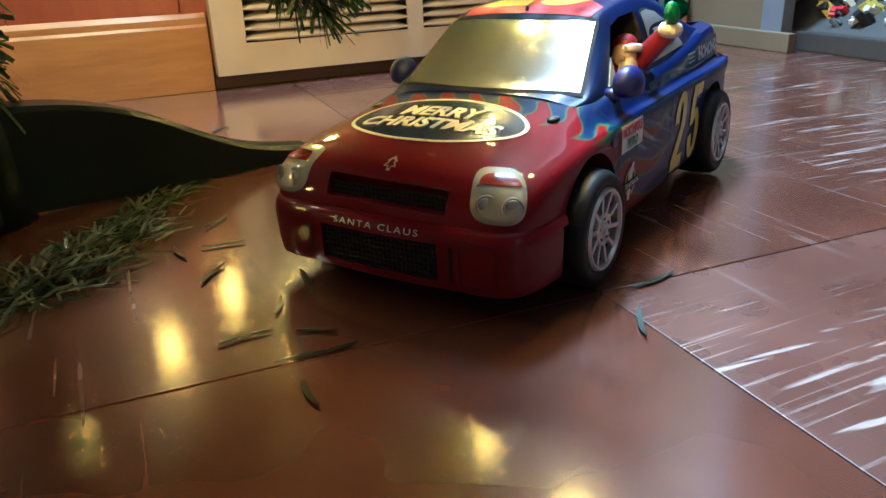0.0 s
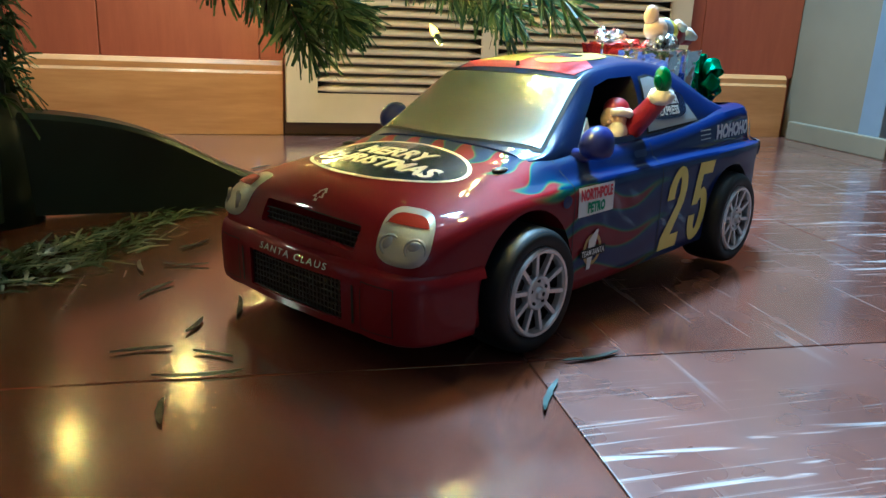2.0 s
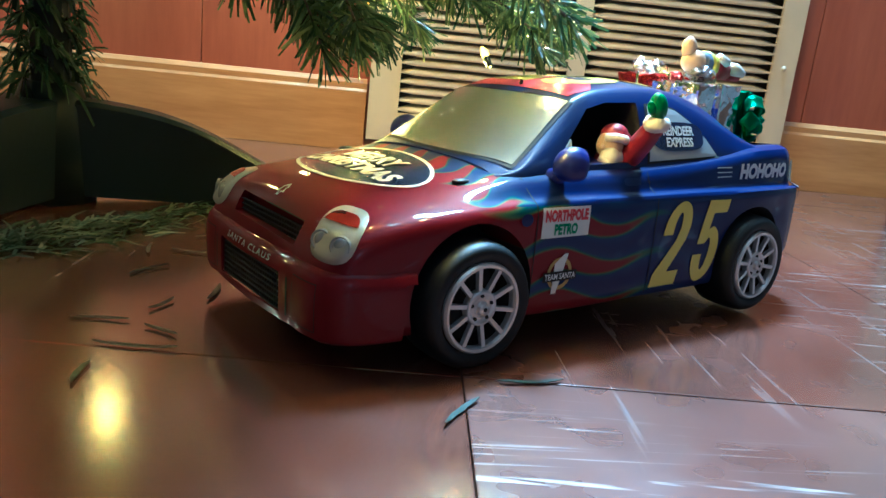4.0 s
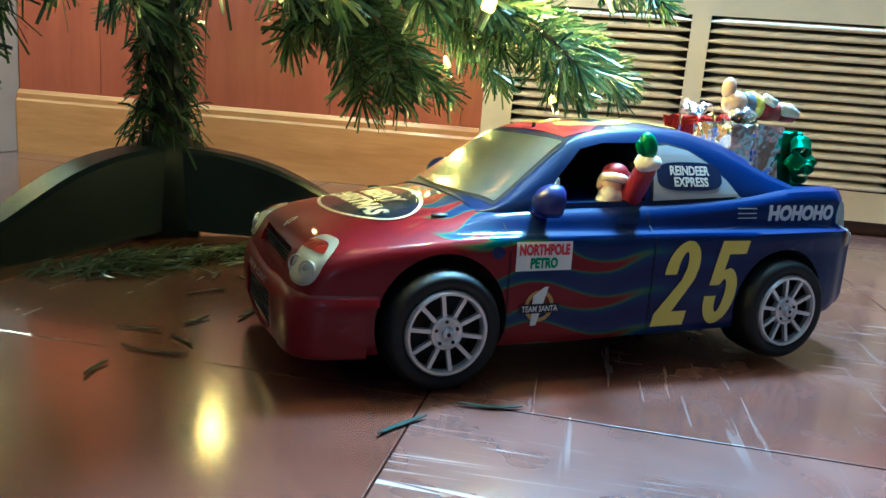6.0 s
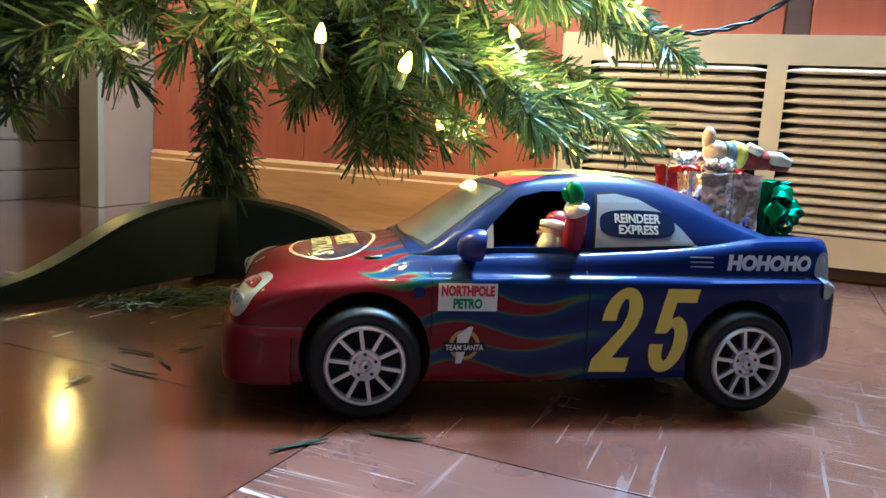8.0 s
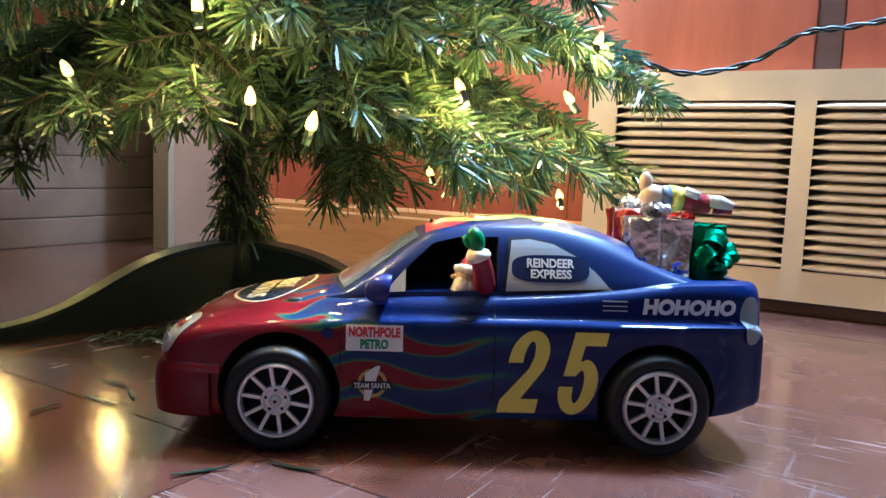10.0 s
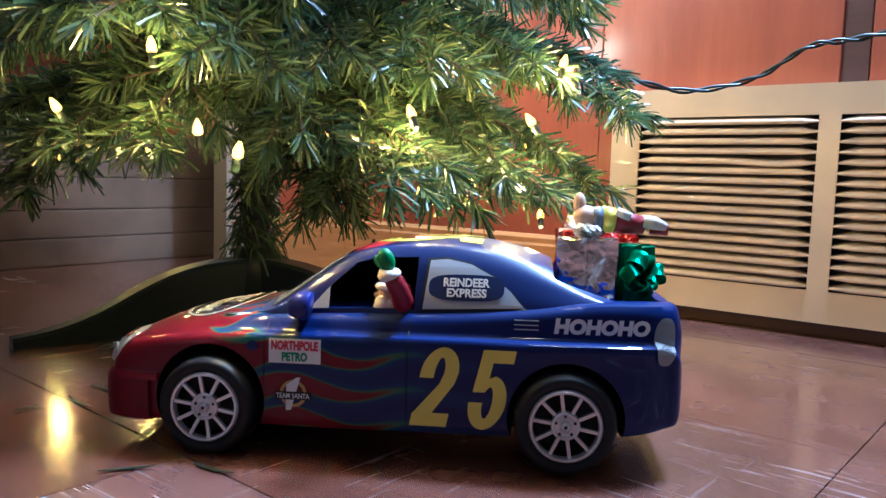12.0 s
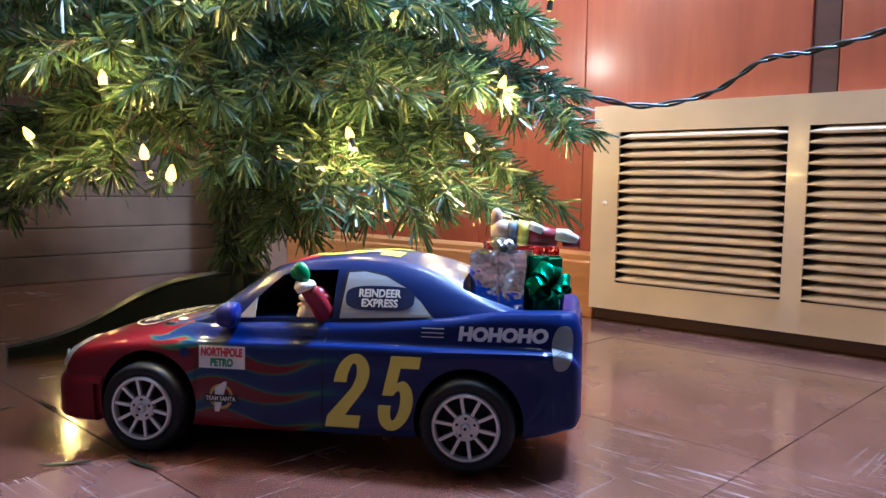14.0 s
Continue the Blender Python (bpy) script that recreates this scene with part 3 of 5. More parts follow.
hull.data.materials.clear()
for mt in (M_PAINT, M_MATT):
    hull.data.materials.append(mt)
cabin.data.materials.clear()
for mt in (M_BLUE, M_MATT):
    cabin.data.materials.append(mt)
for p in hull.data.polygons:
    p.material_index = 0
for p in cabin.data.polygons:
    p.material_index = 0


# picks wheel-well and grille-hollow faces whose shade is put into the colour
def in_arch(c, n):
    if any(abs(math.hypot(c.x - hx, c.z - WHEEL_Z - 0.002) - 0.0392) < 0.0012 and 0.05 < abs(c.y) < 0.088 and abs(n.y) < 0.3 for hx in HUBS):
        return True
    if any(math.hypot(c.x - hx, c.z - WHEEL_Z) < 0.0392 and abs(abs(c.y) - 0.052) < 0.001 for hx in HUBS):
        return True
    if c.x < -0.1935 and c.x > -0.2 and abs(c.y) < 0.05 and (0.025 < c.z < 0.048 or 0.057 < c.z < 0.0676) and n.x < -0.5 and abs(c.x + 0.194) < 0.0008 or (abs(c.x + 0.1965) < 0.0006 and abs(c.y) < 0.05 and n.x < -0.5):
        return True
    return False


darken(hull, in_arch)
# the cabin's window hollow gets the same painted shade
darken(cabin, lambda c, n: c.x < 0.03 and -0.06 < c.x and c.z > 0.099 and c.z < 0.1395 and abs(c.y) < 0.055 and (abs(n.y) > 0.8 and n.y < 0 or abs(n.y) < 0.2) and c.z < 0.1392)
bpy.context.view_layer.update()


def on_skin(origin, way, targets):
    """The first place where a ray meets the car's skin, with its normal."""
    best = None
    for ob in targets:
        hit, p, n, _ = ob.ray_cast(origin, way)
        if hit and (best is None or (p - origin).length < best[2]):
            best = (p, n, (p - origin).length)
    return best


def gridded(bm, step):
    """Cuts a flat shape along a grid, so that it can follow a curved skin."""
    xs = [v.co.x for v in bm.verts]
    ys = [v.co.y for v in bm.verts]
    for axis, vals in ((0, xs), (1, ys)):
        k = math.floor(min(vals) / step) + 1
        while k * step < max(vals):
            co = Vector((0, 0, 0))
            co[axis] = k * step
            nn = Vector((0, 0, 0))
            nn[axis] = 1
            bmesh.ops.bisect_plane(bm, geom=list(bm.verts) + list(bm.edges) + list(bm.faces), plane_co=co, plane_no=nn, dist=1e-7)
            k += 1
    return bm


def decal(name, bm, at, U, V, way, mat, parent, targets, lift=0.0005, label="", step=0.004):
    """A printed shape, drawn flat in x and y, laid on the skin along a direction."""
    at, U, V, way = Vector(at), Vector(U).normalized(), Vector(V).normalized(), Vector(way).normalized()
    if step:
        gridded(bm, step)
    gone = []
    for v in bm.verts:
        p = at + U * v.co.x + V * v.co.y - way * 0.12
        got = on_skin(p, way, targets)
        if got is None:
            gone.append(v)
        else:
            v.co = got[0] + got[1] * lift
    bmesh.ops.delete(bm, geom=gone, context="VERTS")
    return part(name, bm, mat, parent, label)


def flat(points):
    bm = bmesh.new()
    f = bm.faces.new([bm.verts.new((x, y, 0)) for x, y in points])
    bmesh.ops.triangulate(bm, faces=[f])
    return bm


def oval(a, b, n=48, squash=2.0):
    return [(a * math.copysign(abs(math.cos(t)) ** (2 / squash), math.cos(t)), b * math.copysign(abs(math.sin(t)) ** (2 / squash), math.sin(t))) for t in (2 * math.pi * i / n for i in range(n))]


def ring_flat(outer, inner):
    bm = bmesh.new()
    o = [bm.verts.new((x, y, 0)) for x, y in outer]
    i = [bm.verts.new((x, y, 0)) for x, y in inner]
    n = len(o)
    for k in range(n):
        bm.faces.new((o[k], o[(k + 1) % n], i[(k + 1) % n], i[k]))
    return bm


def rect(w, h):
    return flat([(-w / 2, -h / 2), (w / 2, -h / 2), (w / 2, h / 2), (-w / 2, h / 2)])


def lettering(text, width, height, shear=0.0, bold=0.02, spacing=1.0, at=(0, 0)):
    """Flat letters of a given overall width and height, centred."""
    cu = bpy.data.curves.new("letters", "FONT")
    cu.body, cu.size, cu.offset, cu.shear, cu.space_character, cu.resolution_u = text, 1.0, bold, shear, spacing, 3
    cu.fill_mode = "BOTH"
    ob = new("letters", cu)
    dg = bpy.context.evaluated_depsgraph_get()
    me = bpy.data.meshes.new_from_object(ob.evaluated_get(dg))
    bm = bmesh.new()
    bm.from_mesh(me)
    bpy.data.objects.remove(ob)
    xs, ys = [v.co.x for v in bm.verts], [v.co.y for v in bm.verts]
    cx, cy, sx, sy = (min(xs) + max(xs)) / 2, (min(ys) + max(ys)) / 2, width / (max(xs) - min(xs)), height / (max(ys) - min(ys))
    for v in bm.verts:
        v.co = Vector(((v.co.x - cx) * sx + at[0], (v.co.y - cy) * sy + at[1], 0))
    return bm


SKIN = (hull, cabin)
SIDE = dict(U=(1, 0, 0), V=(0, 0, 1), way=(0, 1, 0))
HOOD = dict(U=(0, -1, 0), V=(1, 0, 0.1), way=(0.12, 0, -1))


def side_decal(name, bm, x, z, mat, lift=0.0005, label="", parent=hull, step=0.006):
    return decal(name, bm, (x, -0.09, z), parent=parent, mat=mat, targets=SKIN, lift=lift, label=label, step=step, **SIDE)


# racing number, both digits
def arc(cx, cy, rx, ry, a0, a1, n=16):
    return [(cx + rx * math.cos(radians(a0 + (a1 - a0) * k / n)), cy + ry * math.sin(radians(a0 + (a1 - a0) * k / n))) for k in range(n + 1)]


def race_digit(which, width, height):
    """A heavy, narrow, leaning racing digit."""
    if which == "2":
        pts = arc(0.5, 0.68, 0.5, 0.32, 180, 0) + [(0.95, 0.54), (0.52, 0.17), (0.98, 0.17), (0.98, 0), (0, 0), (0, 0.15), (0.56, 0.54)] + arc(0.5, 0.68, 0.13, 0.19, 0, 180) + [(0.37, 0.61), (0, 0.61)]
    else:
        pts = [(0.10, 1), (0.98, 1), (0.98, 0.84), (0.44, 0.84), (0.42, 0.645)] + arc(0.5, 0.34, 0.5, 0.34, 80, -180, 26) + arc(0.5, 0.34, 0.13, 0.20, 180, 475, 22) + [(0.37, 0.47), (0.05, 0.47)]
    return flat([(((0.70 * x + 0.30 * y) - 0.5) * width, (y - 0.5) * height) for x, y in pts])


# racing number, both digits
side_decal("number_digit", race_digit("2", 0.0365, 0.0545), 0.0365, 0.0550, M_YELLOW, 0.0006, "large yellow racing number")
side_decal("number_digit", race_digit("5", 0.0355, 0.0545), 0.0725, 0.0545, M_YELLOW, 0.0006, "large yellow racing number")
side_decal("fuel_sticker", rect(0.0365, 0.0168), -0.0617, 0.0748, M_WHITE, 0.0005, "white fuel sponsor sticker")
side_decal("sticker_word", lettering("NORTHPOLE", 0.0330, 0.0066, 0, 0.055), -0.0617, 0.0787, M_REDPRINT, 0.0008)
side_decal("sticker_word", lettering("PETRO", 0.0180, 0.0064, 0, 0.055), -0.0617, 0.0710, M_GREENPRINT, 0.0008)
side_decal("team_ring", ring_flat(oval(0.0095, 0.0095), oval(0.0072, 0.0072)), -0.0625, 0.0453, M_GOLD, 0.0005)
side_decal("team_numeral", flat([(-0.0055, -0.0115), (-0.0018, -0.0115), (0.0048, 0.0115), (0.0022, 0.0115), (-0.005, 0.0062), (-0.0046, 0.0044), (-0.0012, 0.0052)]), -0.0622, 0.0453, M_WHITE, 0.0008)
side_decal("team_bar", rect(0.0258, 0.0056), -0.0625, 0.0440, M_MATT, 0.0011)
side_decal("team_bar_word", lettering("TEAM SANTA", 0.0236, 0.0036, 0, 0.02), -0.0625, 0.0440, M_WHITE, 0.0014)
side_decal("trunk_word", lettering("HOHOHO", 0.0640, 0.0108, 0.12, 0.06), 0.1460, 0.0975, M_WHITE, 0.0007)
for k in range(3):
    side_decal("gill", rect(0.0165, 0.0007), 0.0955, 0.0945 + 0.0030 * k, M_SILVERTXT, 0.0007)
for x0, z0, z1 in ((-0.0835, 0.024, 0.097), (0.0160, 0.022, 0.099)):
    side_decal("door_gap", rect(0.0007, z1 - z0), x0, (z0 + z1) / 2, M_MATT, 0.0004)
side_decal("door_handle", flat(oval(0.0075, 0.0022, 20, 4)), -0.0005, 0.0935, M_BLUE, 0.0016)
side_decal("fuel_cap", flat(oval(0.0042, 0.0034, 20)), -0.0915, 0.0775, M_BLUE, 0.0009)

# rear side window with its plaque
QUARTER = [(0.0235, 0.1045), (0.0275, 0.1375), (0.040, 0.1385), (0.056, 0.1355), (0.072, 0.1275), (0.084, 0.1180), (0.0935, 0.1075)]
cxq, czq = 0.058, 0.121
for sgn in (-1, 1):
    grown = [(cxq + (x - cxq) * 1.055, czq + (z - czq) * 1.09) for x, z in QUARTER]
    for name, poly, mt, lift in (("quarter_window_seal", grown, M_MATT, 0.0004), ("quarter_window", QUARTER, M_WINDOW, 0.0008)):
        decal(name, flat([(x - cxq, z - czq) for x, z in poly]), (cxq, 0.09 * sgn, czq), (1, 0, 0), (0, 0, 1), (0, -sgn, 0), mt, cabin, SKIN, lift, "grey printed rear side window" if mt is M_WINDOW else "")
side_decal("plaque", flat(oval(0.0262, 0.0088, 40, 3.2)), 0.0535, 0.1195, M_NAVY, 0.0016, "navy plaque with white words", cabin)
side_decal("plaque_word", lettering("REINDEER", 0.0320, 0.0058, 0, 0.035), 0.0535, 0.1229, M_WHITE, 0.0021, "", cabin)
side_decal("plaque_word", lettering("EXPRESS", 0.0275, 0.0058, 0, 0.035), 0.0538, 0.1160, M_WHITE, 0.0021, "", cabin)
bm = bmesh.new()
pane = ((-0.0565, -0.0722, 0.1022), (-0.0430, -0.0722, 0.1030), (-0.0430, -0.0672, 0.1178))
pa, pb = [bm.verts.new(p) for p in pane], [bm.verts.new((p[0], p[1] + 0.0009, p[2])) for p in pane]
for k in range(3):
    bm.faces.new((pa[k], pa[(k + 1) % 3], pb[(k + 1) % 3], pb[k]))
bm.faces.new(pa), bm.faces.new(pb[::-1])
bmesh.ops.recalc_face_normals(bm, faces=bm.faces)
part("front_quarter_pane", bm, M_WINDOW, cabin, "pale front quarter pane")


# windscreen: a silver film inside a black seal
def screen(name, x0b, x1b, half_b, half_t, mat, lift, label):
    bm = bmesh.new()
    rows = []
    for i in range(15):
        s = i / 14
        row = []
        for j in range(25):
            q = j / 12 - 1
            bow = (1 - q * q)
            x = x0b - 0.009 * bow + (x1b - x0b + 0.006 * bow) * s
            y = q * (half_b + (half_t - half_b) * s)
            got = on_skin(Vector((x, y, 0.25)), Vector((0, 0, -1)), SKIN)
            row.append(bm.verts.new(got[0] + got[1] * lift))
        rows.append(row)
    for a, b in zip(rows, rows[1:]):
        for j in range(24):
            bm.faces.new((a[j], a[j + 1], b[j + 1], b[j]))
    bmesh.ops.recalc_face_normals(bm, faces=bm.faces)
    return part(name, bm, mat, cabin, label, True)


screen("windscreen_seal", -0.0855, -0.0325, 0.0665, 0.0545, M_MATT, 0.0005, "")
screen("windscreen", -0.0835, -0.0345, 0.0640, 0.0525, M_SCREEN, 0.0010, "silver mirror-film windscreen")

# hood badge, emblem and pins
decal("hood_badge_rim", ring_flat(oval(0.060, 0.0300), oval(0.0575, 0.0277)), (-0.1405, 0.003, 0.1), parent=hull, mat=M_CREAMPRINT, targets=SKIN, lift=0.0006, step=0.006, **HOOD)
decal("hood_badge", flat(oval(0.0576, 0.0278)), (-0.1405, 0.003, 0.1), parent=hull, mat=M_NAVY, targets=SKIN, lift=0.0004, label="dark blue oval greeting badge", step=0.006, **HOOD)
decal("badge_word", lettering("MERRY", 0.056, 0.0140, 0.15, 0.04), (-0.1310, 0.003, 0.1), parent=hull, mat=M_CREAMPRINT, targets=SKIN, lift=0.0008, step=0.005, **HOOD)
decal("badge_word", lettering("CHRISTMAS", 0.094, 0.0140, 0.15, 0.04), (-0.1480, 0.003, 0.1), parent=hull, mat=M_CREAMPRINT, targets=SKIN, lift=0.0008, step=0.005, **HOOD)
fir = [(0.0, 0.0052), (0.0034, 0.0016), (0.0018, 0.0016), (0.0042, -0.0024), (0.0012, -0.0024), (0.0012, -0.0050), (-0.0012, -0.0050), (-0.0012, -0.0024), (-0.0042, -0.0024), (-0.0018, 0.0016), (-0.0034, 0.0016)]
decal("nose_emblem", ring_flat(fir, [(x * 0.62, y * 0.66 - 0.0002) for x, y in fir]), (-0.19, 0, 0.0815), (0, -1, 0), (0.5, 0, 0.5), (0.6, 0, -0.5), M_SILVERTXT, hull, SKIN, 0.0006, step=0)
for sy in (-0.0625, 0.0625):
    got = on_skin(Vector((-0.117, sy, 0.2)), Vector((0, 0, -1)), SKIN)
    bm = bmesh.new()
    ball(bm, got[0] + Vector((0, 0, 0.0004)), 0.0042, scale=(1.3, 0.8, 0.35), u=12, v=8)
    part("hood_pin", bm, M_BLACK, hull, "", True)

# grilles
for z0, z1, half, xg in ((0.0575, 0.0690, 0.0395, -0.1958), (0.0262, 0.0473, 0.0390, -0.2058)):
    bm = bmesh.new()
    box(bm, (xg, -half, z0), (xg + 0.0008, half, z1))
    n = 26
    for k in range(n + 1):
        y = -half + 2 * half * k / n
        box(bm, (xg - 0.0010, y - 0.00035, z0), (xg, y + 0.00035, z1))
    rows = max(3, round((z1 - z0) / 0.0032))
    for k in range(rows + 1):
        z = z0 + (z1 - z0) * k / rows
        box(bm, (xg - 0.0014, -half, z - 0.00035), (xg - 0.0004, half, z + 0.00035))
    part("grille", bm, M_BLACK, hull, "black mesh grille")


def bumper():
    """A moulded bumper that wraps the nose, proud of it, open at the lower grille."""
    lows = [0.0205, 0.0220, 0.0262, 0.0340, 0.0410, 0.0472, 0.0500, 0.0535, 0.0555, 0.0565]
    outs = [0.0000, 0.0022, 0.0030, 0.0032, 0.0033, 0.0034, 0.0031, 0.0022, 0.0008, -0.0012]
    rays = []
    for a in range(90, -1, -9):
        rays.append((Vector((-0.160, -0.052, 0)), Vector((-math.cos(radians(a)), -math.sin(radians(a)), 0))))
    for y in (-0.0455, -0.0395, -0.0263, -0.0132, 0.0, 0.0132, 0.0263, 0.0395, 0.0455):
        rays.append((Vector((-0.160, y, 0)), Vector((-1, 0, 0))))
    for a in range(0, 91, 9):
        rays.append((Vector((-0.160, 0.052, 0)), Vector((-math.cos(radians(a)), math.sin(radians(a)), 0))))
    bm = bmesh.new()
    grid = []
    for base, out in rays:
        col = []
        for z, o in zip(lows, outs):
            zz = min(max(z, 0.030), 0.052)
            b0 = Vector((base.x, base.y, zz))
            # the nose without its hollows: the skin at the grille's edge serves for its middle
            y_ray = math.copysign(max(abs(base.y), 0.0415), base.y) if out.x == -1 else base.y
            got = on_skin(Vector((b0.x, y_ray, zz)) + out * 0.15, -out, (hull,))
            p = got[0] if got else b0 + out * 0.04
            if out.x == -1:
                p = Vector((p.x - 0.0022 * (1 - (abs(base.y) / 0.0455) ** 2), base.y, z))
            col.append(bm.verts.new(Vector((p.x, p.y, z)) + out * o))
        grid.append(col)
    for i in range(len(grid) - 1):
        mid = (grid[i][4].co.y + grid[i + 1][4].co.y) / 2
        for k in range(len(lows) - 1):
            if abs(mid) < 0.0395 and 2 <= k <= 4:
                continue
            bm.faces.new((grid[i][k], grid[i][k + 1], grid[i + 1][k + 1], grid[i + 1][k]))
    bmesh.ops.recalc_face_normals(bm, faces=bm.faces)
    bmesh.ops.solidify(bm, geom=list(bm.faces), thickness=0.0012)
    ob = part("bumper", bm, M_PAINT, CAR, "glossy dark red front bumper", True)
    ob.data.set_sharp_from_angle(angle=radians(38))
    return ob


front_bumper = bumper()
bpy.context.view_layer.update()
NOSE = (hull, cabin, front_bumper)
for sgn in (-1, 1):
    decal("bumper_panel", ring_flat([(-0.0105, -0.012), (0.0105, -0.012), (0.0105, 0.012), (-0.0105, 0.012)], [(-0.0100, -0.0115), (0.0100, -0.0115), (0.0100, 0.0115), (-0.0100, 0.0115)]), (-0.195, 0.063 * sgn, 0.0375), (0, -1, 0), (0, 0, 1), (1, 0, 0), M_MATT, front_bumper, NOSE, 0.0003, step=0.006)
    decal("bumper_slit", rect(0.0016, 0.020), (-0.195, 0.0475 * sgn, 0.0365), (0, -1, 0), (0, 0, 1), (1, 0, 0), M_MATT, front_bumper, NOSE, 0.0004)
decal("nose_word", lettering("SANTA CLAUS", 0.057, 0.0033, 0, 0.004, 1.3), (-0.2, 0.0, 0.0512), (0, -1, 0), (0, 0, 1), (1, 0, 0), M_SILVERTXT, front_bumper, NOSE, 0.0006, step=0.006)

# headlights: a moulded shell, two bowls and a lens above
def headlight(sgn):
    way = Vector((0.80, -0.58 * sgn, -0.12)).normalized()
    V = Vector((0.15, 0, 1)).normalized()
    U = V.cross(way).normalized() * -1
    at = Vector((-0.190, 0.0665 * sgn, 0.0715))

    def outline(a):
        c, s = math.cos(a), math.sin(a)
        r = 0.0128 * (abs(c) ** 3.2 + abs(s) ** 3.2) ** (-1 / 3.2) * (1 - 0.06 * s)
        return r * c * 1.06 + 0.10 * r * s * -sgn, r * s * 1.02 + 0.0005

    def skin(x, y, lift):
        p = at + U * x + V * y
        got = on_skin(p - way * 0.1, way, SKIN)
        return got[0] - way * lift if got else p

    def shell(r0, r1, a0, a1, h, name, mat, parent, nr=6, na=44, label=""):
        bm = bmesh.new()
        full = abs(a1 - a0) > 6.2
        rings = []
        for i in range(nr + 1):
            f = r0 + (r1 - r0) * i / nr
            rings.append([bm.verts.new(skin(outline(a)[0] * f, outline(a)[1] * f, h(f, a))) for a in (a0 + (a1 - a0) * k / na for k in range(na if full else na + 1))])
        n = len(rings[0])
        for p, q in zip(rings, rings[1:]):
            for k in range(n if full else n - 1):
                bm.faces.new((p[k], p[(k + 1) % n], q[(k + 1) % n], q[k]))
        bmesh.ops.remove_doubles(bm, verts=bm.verts, dist=1e-6)
        bmesh.ops.recalc_face_normals(bm, faces=bm.faces)
        return part(name, bm, mat, parent, label, True)

    lampshell = shell(0.0, 1.0, 0, 2 * math.pi, lambda f, a: 0.0006 + 0.0024 * math.sqrt(max(0, 1 - f**6)), "headlight", M_LIGHTSHELL, hull, 8, 44, "moulded grey twin headlight")
    bm = bmesh.new()
    cols = []
    for i in range(19):
        a = math.pi - 0.36 - (math.pi - 0.72) * i / 18
        ex, ey = outline(a)
        cols.append([bm.verts.new(skin(ex * 0.84, 0.0056 + (ey * 0.84 - 0.0056) * k / 5, 0.0036)) for k in range(6)])
    for p, q in zip(cols, cols[1:]):
        for k in range(5):
            bm.faces.new((p[k], q[k], q[k + 1], p[k + 1]))
    bmesh.ops.recalc_face_normals(bm, faces=bm.faces)
    part("upper_lens", bm, M_AMBER, lampshell, "glossy orange-red upper lens", True)
    for dx in (-0.0064, 0.0064):
        p = skin(dx, -0.0042, 0.0021)
        turn = (-way).to_track_quat("Z", "Y").to_matrix().to_4x4()
        bm = bmesh.new()
        ring = [(0.0043, 0.0), (0.0048, 0.0010), (0.0053, 0.0007), (0.0055, -0.001)]
        vs = []
        for k in range(24):
            a = 2 * math.pi * k / 24
            vs.append([bm.verts.new((r * math.cos(a), r * math.sin(a), z)) for r, z in ring])
        for k in range(24):
            for j in range(3):
                bm.faces.new((vs[k][j], vs[k][j + 1], vs[(k + 1) % 24][j + 1], vs[(k + 1) % 24][j]))
        ball(bm, (0, 0, -0.0012), 0.0040, scale=(1, 1, 0.55), u=18, v=10)
        bmesh.ops.transform(bm, matrix=Matrix.Translation(p) @ turn, verts=bm.verts)
        bmesh.ops.recalc_face_normals(bm, faces=bm.faces)
        part("lamp_bowl", bm, M_LENS, lampshell, "", True)


headlight(-1)
headlight(1)

# mirrors
for sgn in (-1, 1):
    bm = bmesh.new()
    for v in ball(bm, (-0.0560, 0.0840 * sgn, 0.1045), 0.0118, scale=(1.10, 0.80, 0.95), u=24, v=16):
        # flatter below, where it meets its foot
        if v.co.z < 0.1000:
            v.co.z = 0.1000 + (v.co.z - 0.1000) * 0.6
    bmesh.ops.bisect_plane(bm, geom=list(bm.verts) + list(bm.edges) + list(bm.faces), plane_co=(-0.0530, 0, 0.1045), plane_no=(1, 0, -0.15), clear_outer=True)
    bmesh.ops.holes_fill(bm, edges=[e for e in bm.edges if e.is_boundary])
    tube(bm, [(-0.060, 0.080 * sgn, 0.0985), (-0.060, 0.0705 * sgn, 0.0970)], [0.004, 0.005], 10)
    part("wing_mirror", bm, M_MIRRORCAP, cabin, "rounded blue wing mirror", True)

# tail lamps and roof print
for sgn in (-1, 1):
    decal("tail_lamp", flat([(x + 0.10 * y, y) for x, y in oval(0.0075, 0.0150, 32, 2.6)]), (0.1895, 0.09 * sgn, 0.0895), (1, 0, 0), (0, 0, 1), (-0.12, -sgn, 0), M_TAIL, hull, SKIN, 0.0016, "grey tail lamp", 0.004)
roof = dict(U=(0, -1, 0), V=(1, 0, 0), way=(0, 0, -1))
decal("roof_flame", flat([(-0.047, -0.012), (0.047, -0.012), (0.050, 0.004), (0.034, 0.020), (0.026, 0.006), (0.012, 0.024), (0.0, 0.004), (-0.014, 0.026), (-0.024, 0.005), (-0.036, 0.018), (-0.049, 0.002)]), (-0.018, 0, 0.16), parent=cabin, mat=M_REDPRINT, targets=SKIN, lift=0.0005, label="red flames over the roof's front", step=0.006, **roof)
for tx, dy in (("2", 0.021), ("5", -0.021)):
    decal("roof_digit", lettering(tx, 0.036, 0.080, 0.1, 0.035), (0.022, dy, 0.16), parent=cabin, mat=M_YELLOW, targets=SKIN, lift=0.0008, label="large yellow roof number", step=0.006, **roof)
bm = bmesh.new()
